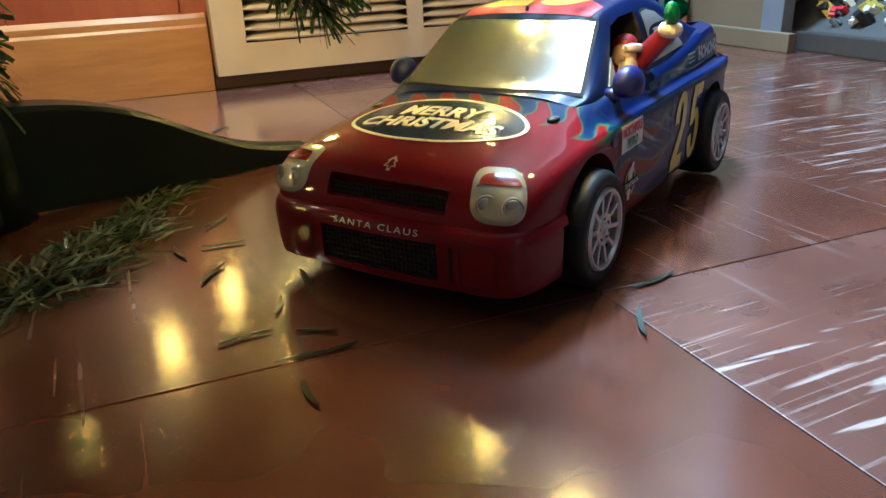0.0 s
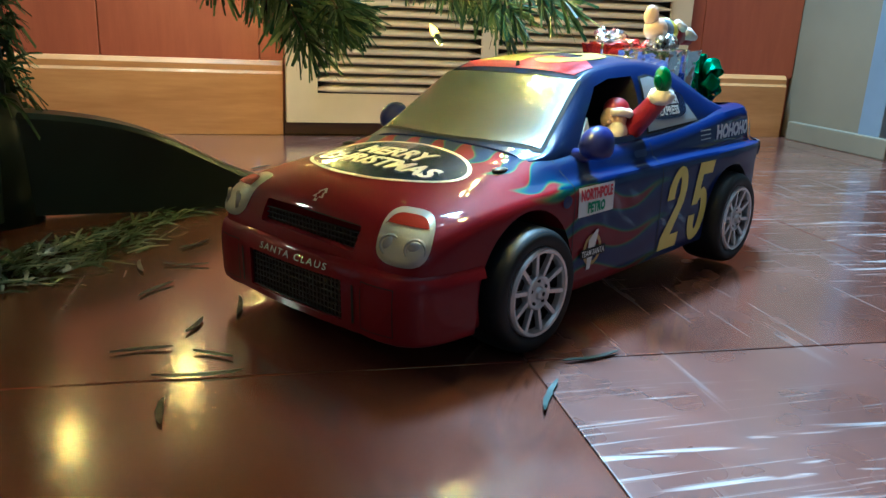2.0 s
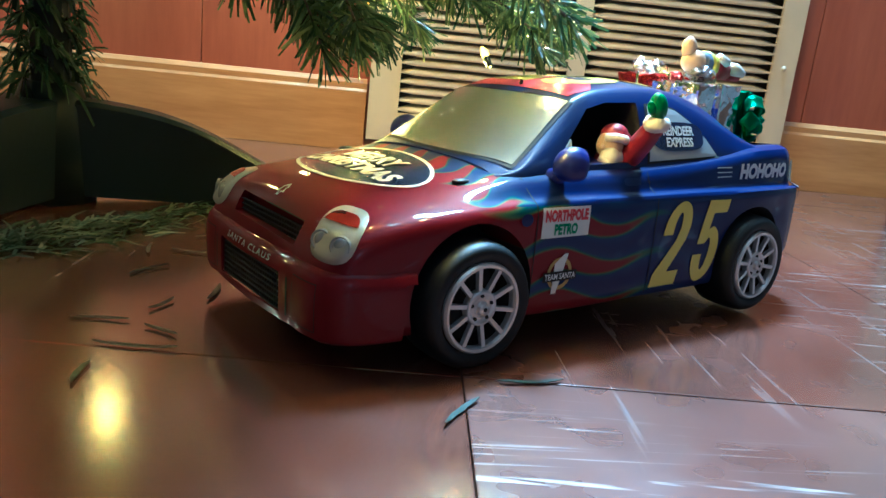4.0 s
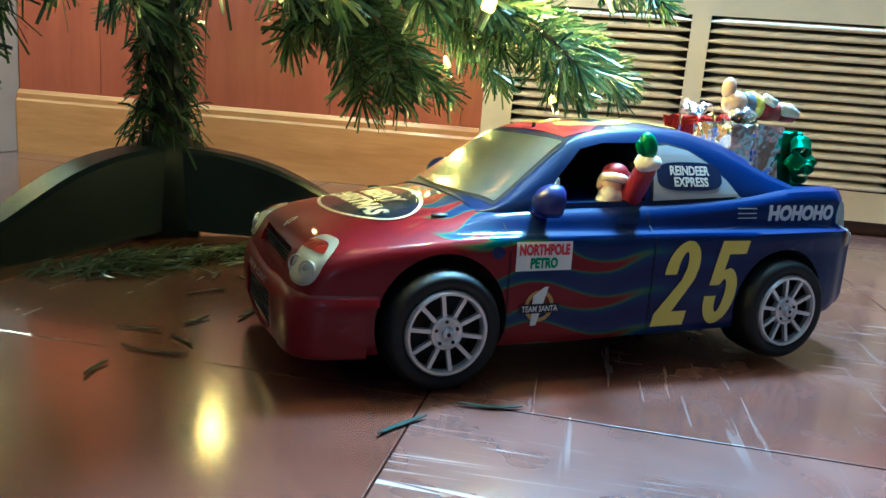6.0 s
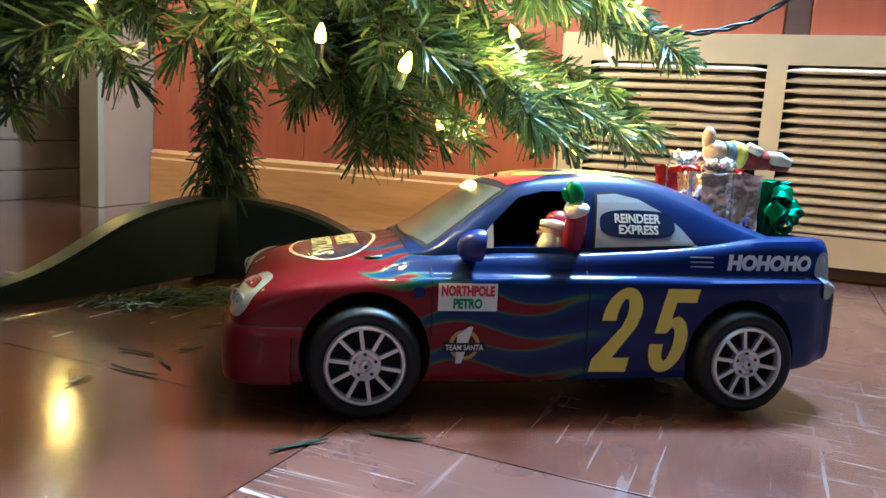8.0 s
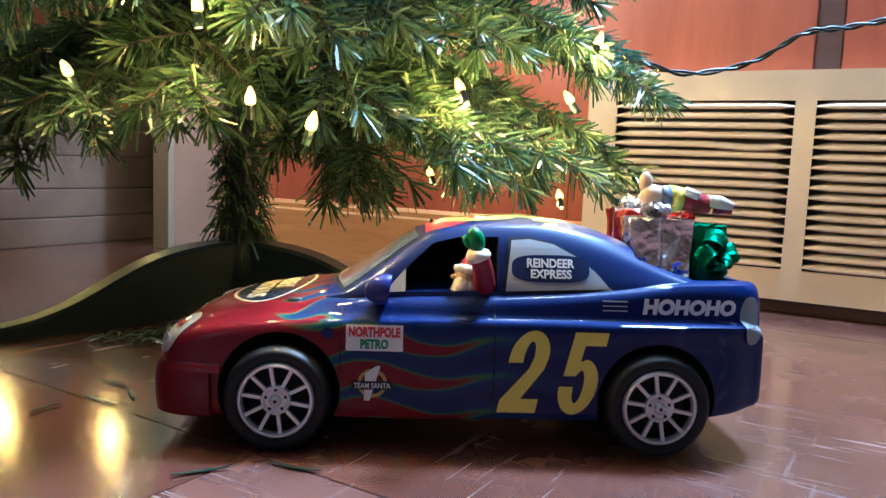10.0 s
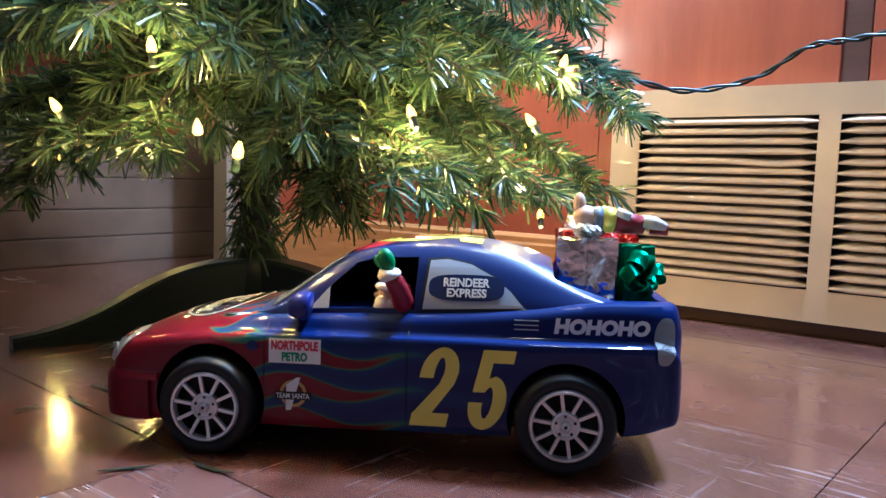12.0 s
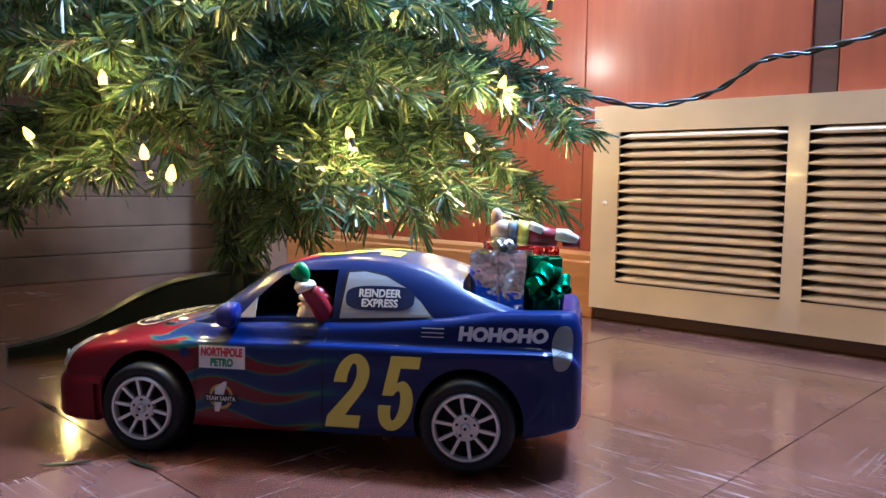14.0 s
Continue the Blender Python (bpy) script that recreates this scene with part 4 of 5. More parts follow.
tube(bm, [(-0.0262, 0.0, 0.1430), (-0.0256, 0.0, 0.1475)], [0.0016, 0.0011], 8)
part("roof_pin", bm, M_BLACK, cabin)
bm = bmesh.new()
box(bm, (-0.16, -0.05, 0.018), (0.17, 0.05, 0.0215), 0.002)
part("underbody", bm, M_MATT, CAR, "black underbody")


# wheels
def wheel(name, at, turn):
    root = new(name)
    root.empty_display_size = 0.01
    root.parent = CAR
    root.matrix_local = Matrix.Translation(at) @ Matrix.Rotation(turn, 4, "Z") @ Matrix.Rotation(0.16, 4, "Y")
    tagged(root, "black tyre on a silver ten-spoke wheel")
    R, w = TYRE_R, 0.0165
    part("tyre", revolve([(0.0235, -w + 0.0030), (0.0262, -w + 0.0008), (0.0300, -w), (0.0320, -w + 0.0012), (0.0336, -w + 0.0042), (R, -w + 0.0085), (R + 0.0002, 0), (R, w - 0.0085), (0.0336, w - 0.0042), (0.030, w), (0.0235, w - 0.003)], 64), M_RUBBER, root, "", True)
    bm = revolve([(0.0212, -w + 0.0046), (0.0212, -w + 0.0012), (0.0219, -w - 0.0006), (0.0233, -w - 0.0008), (0.0243, -w + 0.0006), (0.0245, -w + 0.005)], 64)
    for k in range(10):
        had = set(bm.verts)
        box(bm, (0.0072, -w + 0.0004, -0.00095), (0.0218, -w + 0.0034, 0.00095), 0.0004)
        spoke = [v for v in bm.verts if v not in had]
        for v in spoke:
            # narrower in the middle, forked towards the lip, dished towards the hub
            f = (v.co.x - 0.0072) / 0.0146
            v.co.z *= 0.80 + 0.55 * (2 * f - 1) ** 2
            v.co.y += 0.0012 * (1 - f)
        bmesh.ops.transform(bm, matrix=Matrix.Rotation(2 * math.pi * k / 10, 4, "Y"), verts=spoke)
    part("rim", bm, M_RIM, root, "silver ten-spoke rim")
    bm = revolve([(0.0, -w - 0.0016), (0.0030, -w - 0.0016), (0.0034, -w - 0.0004), (0.0036, -w + 0.0010), (0.0046, -w + 0.0012), (0.0048, -w + 0.0006), (0.0060, -w + 0.0016), (0.0072, -w + 0.0016), (0.0078, -w + 0.0004), (0.0092, -w + 0.0006), (0.0096, -w + 0.0016), (0.0097, -w + 0.0050)], 40)
    part("hub", bm, M_RIM, root, "", True)
    bm = revolve([(0.0, -w - 0.0017), (0.0012, -w - 0.0019)], 16)
    part("hub_bolt", bm, M_HOLE, root)
    for k in range(5):
        a = 2 * math.pi * (k + 0.4) / 5
        bm = revolve([(0.0, -w + 0.0006), (0.0009, -w + 0.0007), (0.0011, -w + 0.0018)], 10)
        bmesh.ops.translate(bm, verts=bm.verts, vec=(0.0066 * math.cos(a), 0, 0.0066 * math.sin(a)))
        part("wheel_nut", bm, M_HOLE, root)
    part("wheel_backing", revolve([(0.0, -w + 0.0160), (0.0213, -w + 0.0160), (0.0214, -w + 0.0048), (0.0245, -w + 0.0050), (0.0245, -w + 0.0180), (0.0, -w + 0.018)], 40), M_HOLE, root)
    return root


for hx in HUBS:
    wheel("wheel", (hx, -0.0815, WHEEL_Z), 0)
    wheel("wheel", (hx, 0.0815, WHEEL_Z), math.pi)

# ---------------------------------------------------------------- tree
# place, lit strongly or not
BULBS = [((-0.191, -0.034, 0.281), 1), ((-0.108, -0.078, 0.204), 1), ((-0.006, 0.051, 0.244), 1), ((0.095, 0.112, 0.244), 1), ((0.190, 0.290, 0.310), 1), ((0.119, 0.132, 0.298), 1),
         ((0.030, 0.300, 0.183), 1), ((-0.09, 0.098, 0.228), 0), ((-0.024, 0.249, 0.172), 1), ((-0.155, -0.034, 0.221), 0), ((0.107, 0.207, 0.155), 1), ((-0.30, 0.02, 0.24), 1),
         ((0.02, 0.10, 0.36), 1), ((-0.12, 0.0, 0.38), 1), ((-0.40, 0.05, 0.33), 1), ((0.16, 0.22, 0.40), 1), ((-0.22, -0.06, 0.42), 1), ((-0.5, 0.2, 0.35), 1),
         ((-0.19, 0.40, 0.25), 1), ((-0.45, 0.47, 0.215), 1), ((-0.03, 0.46, 0.25), 1), ((0.09, 0.49, 0.235), 1), ((-0.60, 0.48, 0.20), 1)]
UPPER = [(0.10, 0.02, 0.60), (-0.32, 0.04, 0.70), (-0.56, 0.22, 0.52), (0.04, 0.42, 0.62), (-0.14, 0.14, 0.95), (-0.40, 0.55, 0.56), (-0.20, 0.60, 0.64), (-0.48, 0.46, 0.80), (-0.1, 0.4, 0.95), (-0.02, 0.5, 0.44), (-0.5, 0.62, 0.42)]
CLEAR = [Vector(at) - TREE for at, _ in BULBS]


def needles(bm, p, t, n, length, spread, rng, droop=0.25, width=0.00105, mat=0):
    """Flat strips that stand round a twig between p and p + t."""
    ax = t.normalized()
    s1 = ax.orthogonal().normalized()
    s2 = ax.cross(s1)
    for _ in range(n):
        f = rng.random()
        a = rng.uniform(0, 2 * math.pi)
        out = math.cos(a) * s1 + math.sin(a) * s2
        d = (ax * rng.uniform(0.35, 1.0) * spread + out * rng.uniform(0.55, 1.0)).normalized()
        L = length * rng.uniform(0.65, 1.2)
        q = p + t * f
        side = d.cross(Vector((rng.uniform(-1, 1), rng.uniform(-1, 1), rng.uniform(-1, 1)))).normalized() * width * rng.uniform(0.7, 1.5)
        sag = Vector((0, 0, -L * droop * rng.uniform(0.2, 1.0)))
        mid, tip = q + d * L * 0.55 + sag * 0.25, q + d * L + sag
        if any((mid - c).length < 0.010 or (tip - c).length < 0.008 for c in CLEAR):
            continue
        vs = [bm.verts.new(v) for v in (q - side * 0.6, q + side * 0.6, mid - side, mid + side, tip - side * 0.8, tip + side * 0.8)]
        for f4 in ((0, 1, 3, 2), (2, 3, 5, 4)):
            fc = bm.faces.new([vs[k] for k in f4])
            fc.material_index = mat


def christmas_tree():
    root = thing("christmas_tree", Matrix.Translation(TREE), "artificial green pine tree with lit warm lights, lower branches", "tree")
    rng = random.Random(11)
    bm = bmesh.new()
    tube(bm, [(0, 0, 0.05), (0, 0, 0.3), (0.004, 0, 1.1)], [0.016, 0.016, 0.012], 14)
    part("pole", bm, M_STAND, root, "dark metal pole")
    bm = bmesh.new()
    for k in range(150):
        z = 0.092 + k * 0.0024
        a = k * 2.4
        q = 0.022
        needles(bm, Vector((q * math.cos(a), q * math.sin(a), z)), Vector((-0.006 * math.sin(a), 0.006 * math.cos(a), 0.004)), 22, 0.017 if k > 14 else 0.024, 0.4, rng, 0.9 if k > 14 else 1.2, 0.0012)
    part("pole_garland", bm, M_NEEDLE2, root, "needle garland wound round the pole")

    def branch(tip, z0, seed, twigs, arch=0.03, needle=0.027, dens=1.15, side=1.0):
        """A wired branch from the pole that arches over to its tip, set with bushy twigs."""
        r = random.Random(seed)
        bm = bmesh.new()
        end = Vector(tip) - TREE
        d = Vector((end.x, end.y, 0))
        reach = d.length
        d.normalize()
        sd = Vector((-d.y, d.x, 0))
        n = 12
        pts = []
        for i in range(n + 1):
            f = i / n
            pts.append(d * (0.012 + (reach - 0.012) * f) + Vector((0, 0, z0 + (end.z - z0) * f * f + arch * math.sin(math.pi * f))) + sd * 0.010 * math.sin(f * 5 + seed) * (1 - f))
        tube(bm, pts, [0.0022 - 0.0012 * i / n for i in range(n + 1)], 6, 1)
        for i in range(3, n):
            needles(bm, pts[i], pts[i + 1] - pts[i], int(22 * dens), needle * 0.9, 0.9, r, 0.2, 0.00095)
        needles(bm, pts[-1], (pts[-1] - pts[-2]) * 0.3, int(26 * dens), needle, 2.2, r, 0.15, 0.00095)
        for k in range(twigs):
            f = 0.34 + 0.62 * (k + r.random() * 0.5) / twigs
            i = min(int(f * n), n - 1)
            base = pts[i].lerp(pts[i + 1], f * n - i)
            sgn = 1 if k % 2 else -1
            L = (0.120 - 0.065 * f) * r.uniform(0.8, 1.15) * side
            ahead = (pts[i + 1] - pts[i]).normalized()
            td = (ahead * r.uniform(0.7, 1.1) + sd * sgn * r.uniform(0.35, 0.9) + Vector((0, 0, r.uniform(-0.28, 0.22)))).normalized()
            tw = [base + td * L * g + Vector((0, 0, -0.012 * g * g * L / 0.1)) for g in (0, 0.25, 0.5, 0.75, 1.0)]
            tube(bm, tw, 0.0011, 5, 1)
            for a, b in zip(tw, tw[1:]):
                needles(bm, a, b - a, int(21 * dens), needle, 0.95, r, 0.2, 0.00095)
            needles(bm, tw[-1], (tw[-1] - tw[-2]) * 0.25, int(18 * dens), needle * 1.02, 2.2, r, 0.12, 0.00095)
        part("branch", bm, [M_NEEDLE if seed % 3 else M_NEEDLE2, M_STEM], root)

    # the lowest whorl, branch by branch: tip, height at the pole, twigs
    for k, (tip, z0, tw) in enumerate((
        ((-0.102, 0.118, 0.170), 0.25, 8), ((-0.120, 0.150, 0.180), 0.25, 6), ((-0.075, 0.125, 0.180), 0.26, 7), ((0.005, 0.020, 0.190), 0.29, 9), ((0.045, 0.085, 0.175), 0.29, 9), ((0.105, 0.130, 0.188), 0.28, 8), ((0.170, 0.195, 0.190), 0.28, 9), ((0.085, 0.300, 0.182), 0.27, 8), ((0.010, 0.310, 0.180), 0.26, 7),
        ((-0.085, 0.000, 0.228), 0.30, 8), ((-0.205, -0.030, 0.215), 0.30, 8), ((-0.315, 0.035, 0.212), 0.29, 8), ((-0.400, 0.090, 0.185), 0.28, 8), ((-0.520, 0.110, 0.205), 0.29, 8),
        ((-0.600, 0.240, 0.215), 0.29, 7), ((-0.600, 0.420, 0.230), 0.30, 7), ((-0.470, 0.600, 0.225), 0.30, 6), ((-0.250, 0.655, 0.245), 0.31, 6), ((-0.040, 0.560, 0.250), 0.31, 6), ((0.080, 0.420, 0.255), 0.31, 7),
    )):
        branch(tip, z0, k + 1, tw)
    # the whorls above
    for k, (tip, z0, tw) in enumerate((
        ((0.195, 0.205, 0.268), 0.36, 9), ((0.175, 0.275, 0.318), 0.38, 9), ((0.110, 0.150, 0.300), 0.37, 9), ((0.030, 0.085, 0.290), 0.36, 9), ((-0.062, 0.050, 0.300), 0.36, 9),
        ((-0.130, -0.030, 0.290), 0.37, 9), ((-0.215, -0.070, 0.300), 0.37, 9), ((-0.320, -0.020, 0.290), 0.36, 9), ((-0.430, 0.030, 0.285), 0.36, 9), ((-0.560, 0.090, 0.300), 0.37, 9), ((-0.640, 0.250, 0.310), 0.38, 8),
        ((-0.130, -0.015, 0.350), 0.43, 9), ((-0.040, 0.030, 0.365), 0.43, 9), ((0.060, 0.095, 0.370), 0.44, 9), ((0.140, 0.200, 0.375), 0.44, 9), ((0.130, 0.320, 0.390), 0.45, 9), ((-0.240, -0.060, 0.365), 0.43, 9),
        ((-0.350, -0.030, 0.360), 0.43, 9), ((-0.460, 0.040, 0.360), 0.43, 9), ((-0.580, 0.150, 0.370), 0.44, 9),
        ((-0.600, 0.450, 0.380), 0.44, 7), ((-0.400, 0.660, 0.380), 0.44, 6), ((-0.150, 0.680, 0.390), 0.45, 6), ((0.060, 0.500, 0.390), 0.45, 6),
    )):
        branch(tip, z0, k + 41, tw, 0.02)
    for k in range(26):
        a = radians(-175 + k * 360 / 13 + (14 if k > 12 else 0))
        rad, z0 = (0.34, 0.52) if k <= 12 else (0.30, 0.64)
        branch(TREE + Vector((rad * math.cos(a), rad * math.sin(a), z0 - 0.05)), z0, k + 80, 7, 0.03)
    # short inner branches close to the pole
    for k in range(16):
        a = radians(-170 + k * 22.5)
        branch(TREE + Vector((0.19 * math.cos(a), 0.19 * math.sin(a), 0.265 + 0.014 * k)), 0.285 + 0.015 * k, 3 * (k + 40), 6, 0.015)
    return root


christmas_tree()


def tree_stand():
    root = thing("tree_stand", Matrix.Translation(TREE), "dark green plastic tree stand with three arched legs", "tree stand")
    bm = bmesh.new()
    tube(bm, [(0, 0, 0.0), (0, 0, 0.080), (0, 0, 0.100)], [0.034, 0.030, 0.022], 28)
    part("socket", bm, M_STAND, root, "", True)
    for az, reach in ((-17, 0.275), (-137, 0.275), (103, 0.27)):
        az = radians(az)
        d, s = Vector((math.cos(az), math.sin(az), 0)), Vector((-math.sin(az), math.cos(az), 0))
        bm = bmesh.new()
        rows = []
        for i in range(25):
            f = i / 24
            r = 0.012 + (reach - 0.012) * f
            top = 0.088 - 0.010 * f - 0.070 * (1 / (1 + math.exp(-(f - 0.56) * 7.5)) - 0.014)
            bot = max(0.0, 0.007 - 0.012 * f)
            top = max(top, 0.011)
            hw = 0.021 * (1 - 0.35 * f)
            rows.append([bm.verts.new(d * r + s * y + Vector((0, 0, z))) for y, z in ((-hw, bot), (-hw, top - 0.004), (-hw + 0.004, top), (hw - 0.004, top), (hw, top - 0.004), (hw, bot))])
        for a, b in zip(rows, rows[1:]):
            for k in range(6):
                bm.faces.new((a[k], a[(k + 1) % 6], b[(k + 1) % 6], b[k]))
        bm.faces.new(rows[0][::-1]), bm.faces.new(rows[-1])
        bmesh.ops.recalc_face_normals(bm, faces=bm.faces)
        lg = part("leg", bm, M_STAND, root, "", True)
        lg.data.set_sharp_from_angle(angle=radians(40))


tree_stand()

# ---------------------------------------------------------------- string of lights
STRING = thing("string_lights", Matrix(), "string of small warm white lights on the tree", "string lights")
turns = random.Random(3)
bulb_me = {}
for lit in (0, 1):
    bm = bmesh.new()
    prof = [(0.0, 0.0), (0.0026, 0.0006), (0.0037, 0.002), (0.0036, 0.006), (0.0024, 0.0095), (0.0010, 0.0125), (0.0, 0.013)]
    revolve(prof, 12, bm=bm)
    bm2 = revolve([(0.0024, -0.010), (0.0030, -0.009), (0.0031, 0.0005), (0.0021, 0.0012)], 12, mat=1, bm=bm)
    me = bpy.data.meshes.new("bulb")
    bm.to_mesh(me)
    bm.free()
    me.materials.append(M_BULB if lit else M_DIMBULB)
    me.materials.append(M_WIRE)
    bulb_me[lit] = me
for at, lit in BULBS + [(p, 1) for p in UPPER]:
    b = new("bulb", bulb_me[lit])
    b.parent = STRING
    b.matrix_local = Matrix.Translation(at) @ Euler((turns.uniform(1.2, 2.4), turns.uniform(-0.6, 0.6), turns.uniform(0, 6.28))).to_matrix().to_4x4()
for at, lit in BULBS:
    if lit:
        lamp("bulb_light", "POINT", Matrix.Translation(Vector(at) + Vector((0, 0, -0.004))), 0.10 if at[0] > 0.15 else 0.35 if at[1] > 0.35 else 0.55 if at[2] < 0.21 else 0.25 if at[0] < -0.28 else 0.55 if at[2] > 0.33 else 1.5, (1.0, 0.52, 0.09), 0.007)
for at in UPPER:
    lamp("bulb_light", "POINT", Matrix.Translation(at), 0.9 if at[0] < -0.5 else 2.1 if at[1] > 0.3 else 0.5, (1.0, 0.72, 0.40), 0.02)
# the cord that leaves the tree, two strands twisted
cord = [(0.02, 0.26, 0.30), (0.11, 0.28, 0.310), (0.19, 0.30, 0.312), (0.27, 0.335, 0.303), (0.346, 0.335, 0.319), (0.393, 0.308, 0.350), (0.44, 0.30, 0.358), (0.50, 0.27, 0.372), (0.60, 0.22, 0.41), (0.75, 0.2, 0.47)]
keys = [(i, *p) for i, p in enumerate(cord)]
for ph in (0, math.pi):
    bm = bmesh.new()
    pts = []
    for i in range(150):
        f = i / 149 * (len(cord) - 1)
        c = Vector(spline(keys, f))
        a = f * 7.0 + ph
        pts.append(c + Vector((0.0, math.cos(a) * 0.0022, math.sin(a) * 0.0022)))
    tube(bm, pts, 0.0019, 6)
    part("cord", bm, M_WIRE, STRING, "dark green twisted cord", True)

# ---------------------------------------------------------------- figures and presents in the car's bed
def driver():
    bm = bmesh.new()
    x0, y0 = 0.001, -0.0635
    ball(bm, (x0 - 0.003, y0 + 0.003, 0.1135), 0.0088, 2, (0.95, 0.95, 1.0))
    ball(bm, (x0 - 0.0115, y0 + 0.001, 0.1125), 0.0020, 2, (1.2, 0.9, 0.9), 10, 8)
    for k, (dx, dz, r0) in enumerate(((-0.0065, 0.1065, 0.0062), (-0.0085, 0.1030, 0.0055), (-0.0100, 0.0995, 0.0042), (-0.0015, 0.1055, 0.0068), (-0.0030, 0.1010, 0.0062))):
        ball(bm, (x0 + dx, y0 - 0.001 + 0.0006 * k, dz), r0, 1, (1.0, 1.0, 1.15), 14, 10)
    ball(bm, (x0 + 0.001, y0 + 0.004, 0.1195), 0.0088, 0, (1.0, 0.95, 0.85))
    ball(bm, (x0 + 0.007, y0 + 0.002, 0.1165), 0.0056, 0, (1.1, 0.9, 1.0))
    brim = [(x0 - 0.0105, y0 + 0.001, 0.1185), (x0 - 0.0065, y0 - 0.0045, 0.1190), (x0 - 0.0005, y0 - 0.0062, 0.1180), (x0 + 0.0050, y0 - 0.0050, 0.1155)]
    tube(bm, brim, [0.0024, 0.0028, 0.0028, 0.0022], 10, 1)
    ball(bm, (x0 + 0.006, y0 + 0.006, 0.0985), 0.015, 0, (1.1, 0.8, 1.0))
    x0 = 0.004
    arm = [(x0 + 0.006, -0.060, 0.1010), (x0 + 0.0055, -0.068, 0.1085), (x0 + 0.004, -0.076, 0.1165), (x0 + 0.0015, -0.084, 0.1245), (x0, -0.089, 0.1300)]
    tube(bm, arm, [0.0076, 0.0076, 0.0070, 0.0064, 0.0058], 14, 0)
    tube(bm, [(x0, -0.089, 0.1275), (x0 - 0.001, -0.0895, 0.1300), (x0 - 0.001, -0.0898, 0.1335)], [0.0072, 0.0082, 0.0066], 14, 1)
    ball(bm, (x0 - 0.003, -0.0905, 0.1395), 0.0068, 3, (0.85, 0.75, 1.25), turn=Matrix.Rotation(-0.3, 4, "Y"))
    ball(bm, (x0 - 0.0085, -0.0905, 0.1385), 0.0032, 3, (0.8, 0.8, 1.5), 10, 8, turn=Matrix.Rotation(-0.5, 4, "Y"))
    ob = obj("driver_figure", bm, [M_CLOTHRED, M_FUR, M_SKIN, M_MITT], None, "", True)
    ob.matrix_world = CAR.matrix_world
    tagged(ob, "painted doll in red coat waving from the toy car window", "figurine")


driver()


def crumpled(lo, hi, mat_i, rng, amount=0.0013, cuts=6):
    bm = bmesh.new()
    box(bm, lo, hi, 0, mat_i)
    bmesh.ops.subdivide_edges(bm, edges=bm.edges, cuts=cuts, use_grid_fill=True)
    bmesh.ops.triangulate(bm, faces=bm.faces)
    for v in bm.verts:
        v.co += Vector((rng.uniform(-1, 1), rng.uniform(-1, 1), rng.uniform(-1, 1))) * amount
    return bm


def bow_loop(at, d, L, width):
    """One ribbon loop that puffs out from the knot and comes back, with thickness."""
    d = Vector(d).normalized()
    s = d.orthogonal().normalized()
    up = d.cross(s).normalized()
    bm = bmesh.new()
    rows = []
    for i in range(15):
        t = i / 14
        c = Vector(at) + d * L * math.sin(math.pi * t) + up * L * 0.36 * math.sin(2 * math.pi * t)
        wd = width * (0.55 + 0.45 * math.sin(math.pi * t))
        rows.append([bm.verts.new(c + s * q * wd + d * 0.0009 * (q * q)) for q in (-1, -0.4, 0.4, 1)])
    for a, b in zip(rows, rows[1:]):
        for k in range(3):
            bm.faces.new((a[k], a[k + 1], b[k + 1], b[k]))
    bmesh.ops.solidify(bm, geom=list(bm.faces), thickness=0.0004)
    return bm


def present(name, lo, hi, mat, ribbon, turn, label, seed, bow_at=None, bow_r=0.013, bow_w=0.0030, bow_way=(0, 0, 1)):
    rng = random.Random(seed)
    c = [(lo[i] + hi[i]) / 2 for i in range(2)] + [lo[2]]
    root = thing(name, CAR.matrix_world @ Matrix.Translation(c) @ Matrix.Rotation(radians(turn), 4, "Z"), label, "present", "presents in the toy car's bed")
    h = [(hi[i] - lo[i]) / 2 for i in range(2)]
    H = hi[2] - lo[2]
    part("wrapped_box", crumpled((-h[0], -h[1], 0), (h[0], h[1], H), 0, rng), mat, root, "", True).data.set_sharp_from_angle(angle=radians(34))
    bm = bmesh.new()
    t = 0.0016
    box(bm, (-0.0011, -h[1] - t, -0.0002), (0.0011, h[1] + t, H + t), 0.0005)
    part("ribbon", bm, ribbon, root)
    bm = bmesh.new()
    box(bm, (-h[0] - t * 0.8, -0.0011, -0.0004), (h[0] + t * 0.8, 0.0011, H + t * 0.8), 0.0005)
    part("ribbon", bm, ribbon, root)
    n_loops = 7
    out = Vector(bow_way)
    e1 = out.orthogonal().normalized()
    e2 = out.cross(e1)
    for k in range(n_loops):
        a = 2 * math.pi * k / n_loops + rng.uniform(-0.25, 0.25)
        d = e1 * math.cos(a) + e2 * math.sin(a) + out * rng.uniform(0.25, 0.9)
        part("bow_loop", bow_loop(bow_at or (0, 0, H + 0.001), d, bow_r * rng.uniform(0.8, 1.2), bow_w), ribbon, root, "", True)


present("present", (0.1185, -0.036, 0.0915), (0.1610, 0.010, 0.1535), M_FOIL, M_FOIL, -6, "silver foil present with silver ribbon", 1, bow_r=0.012)
present("present", (0.1625, -0.034, 0.0915), (0.1830, -0.004, 0.1500), M_GREENFOIL, M_GREENFOIL, 8, "green foil present with a green bow", 2, (0.001, -0.0160, 0.038), 0.0165, 0.0060, (0.1, -1, 0.15))
present("present", (0.1200, 0.014, 0.0915), (0.1540, 0.048, 0.1580), M_REDFOIL, M_FOIL, 10, "red foil present with silver ribbon", 3)
present("present", (0.1570, 0.002, 0.0915), (0.1800, 0.046, 0.1480), M_FOIL, M_REDFOIL, -4, "small silver present with red ribbon", 4)


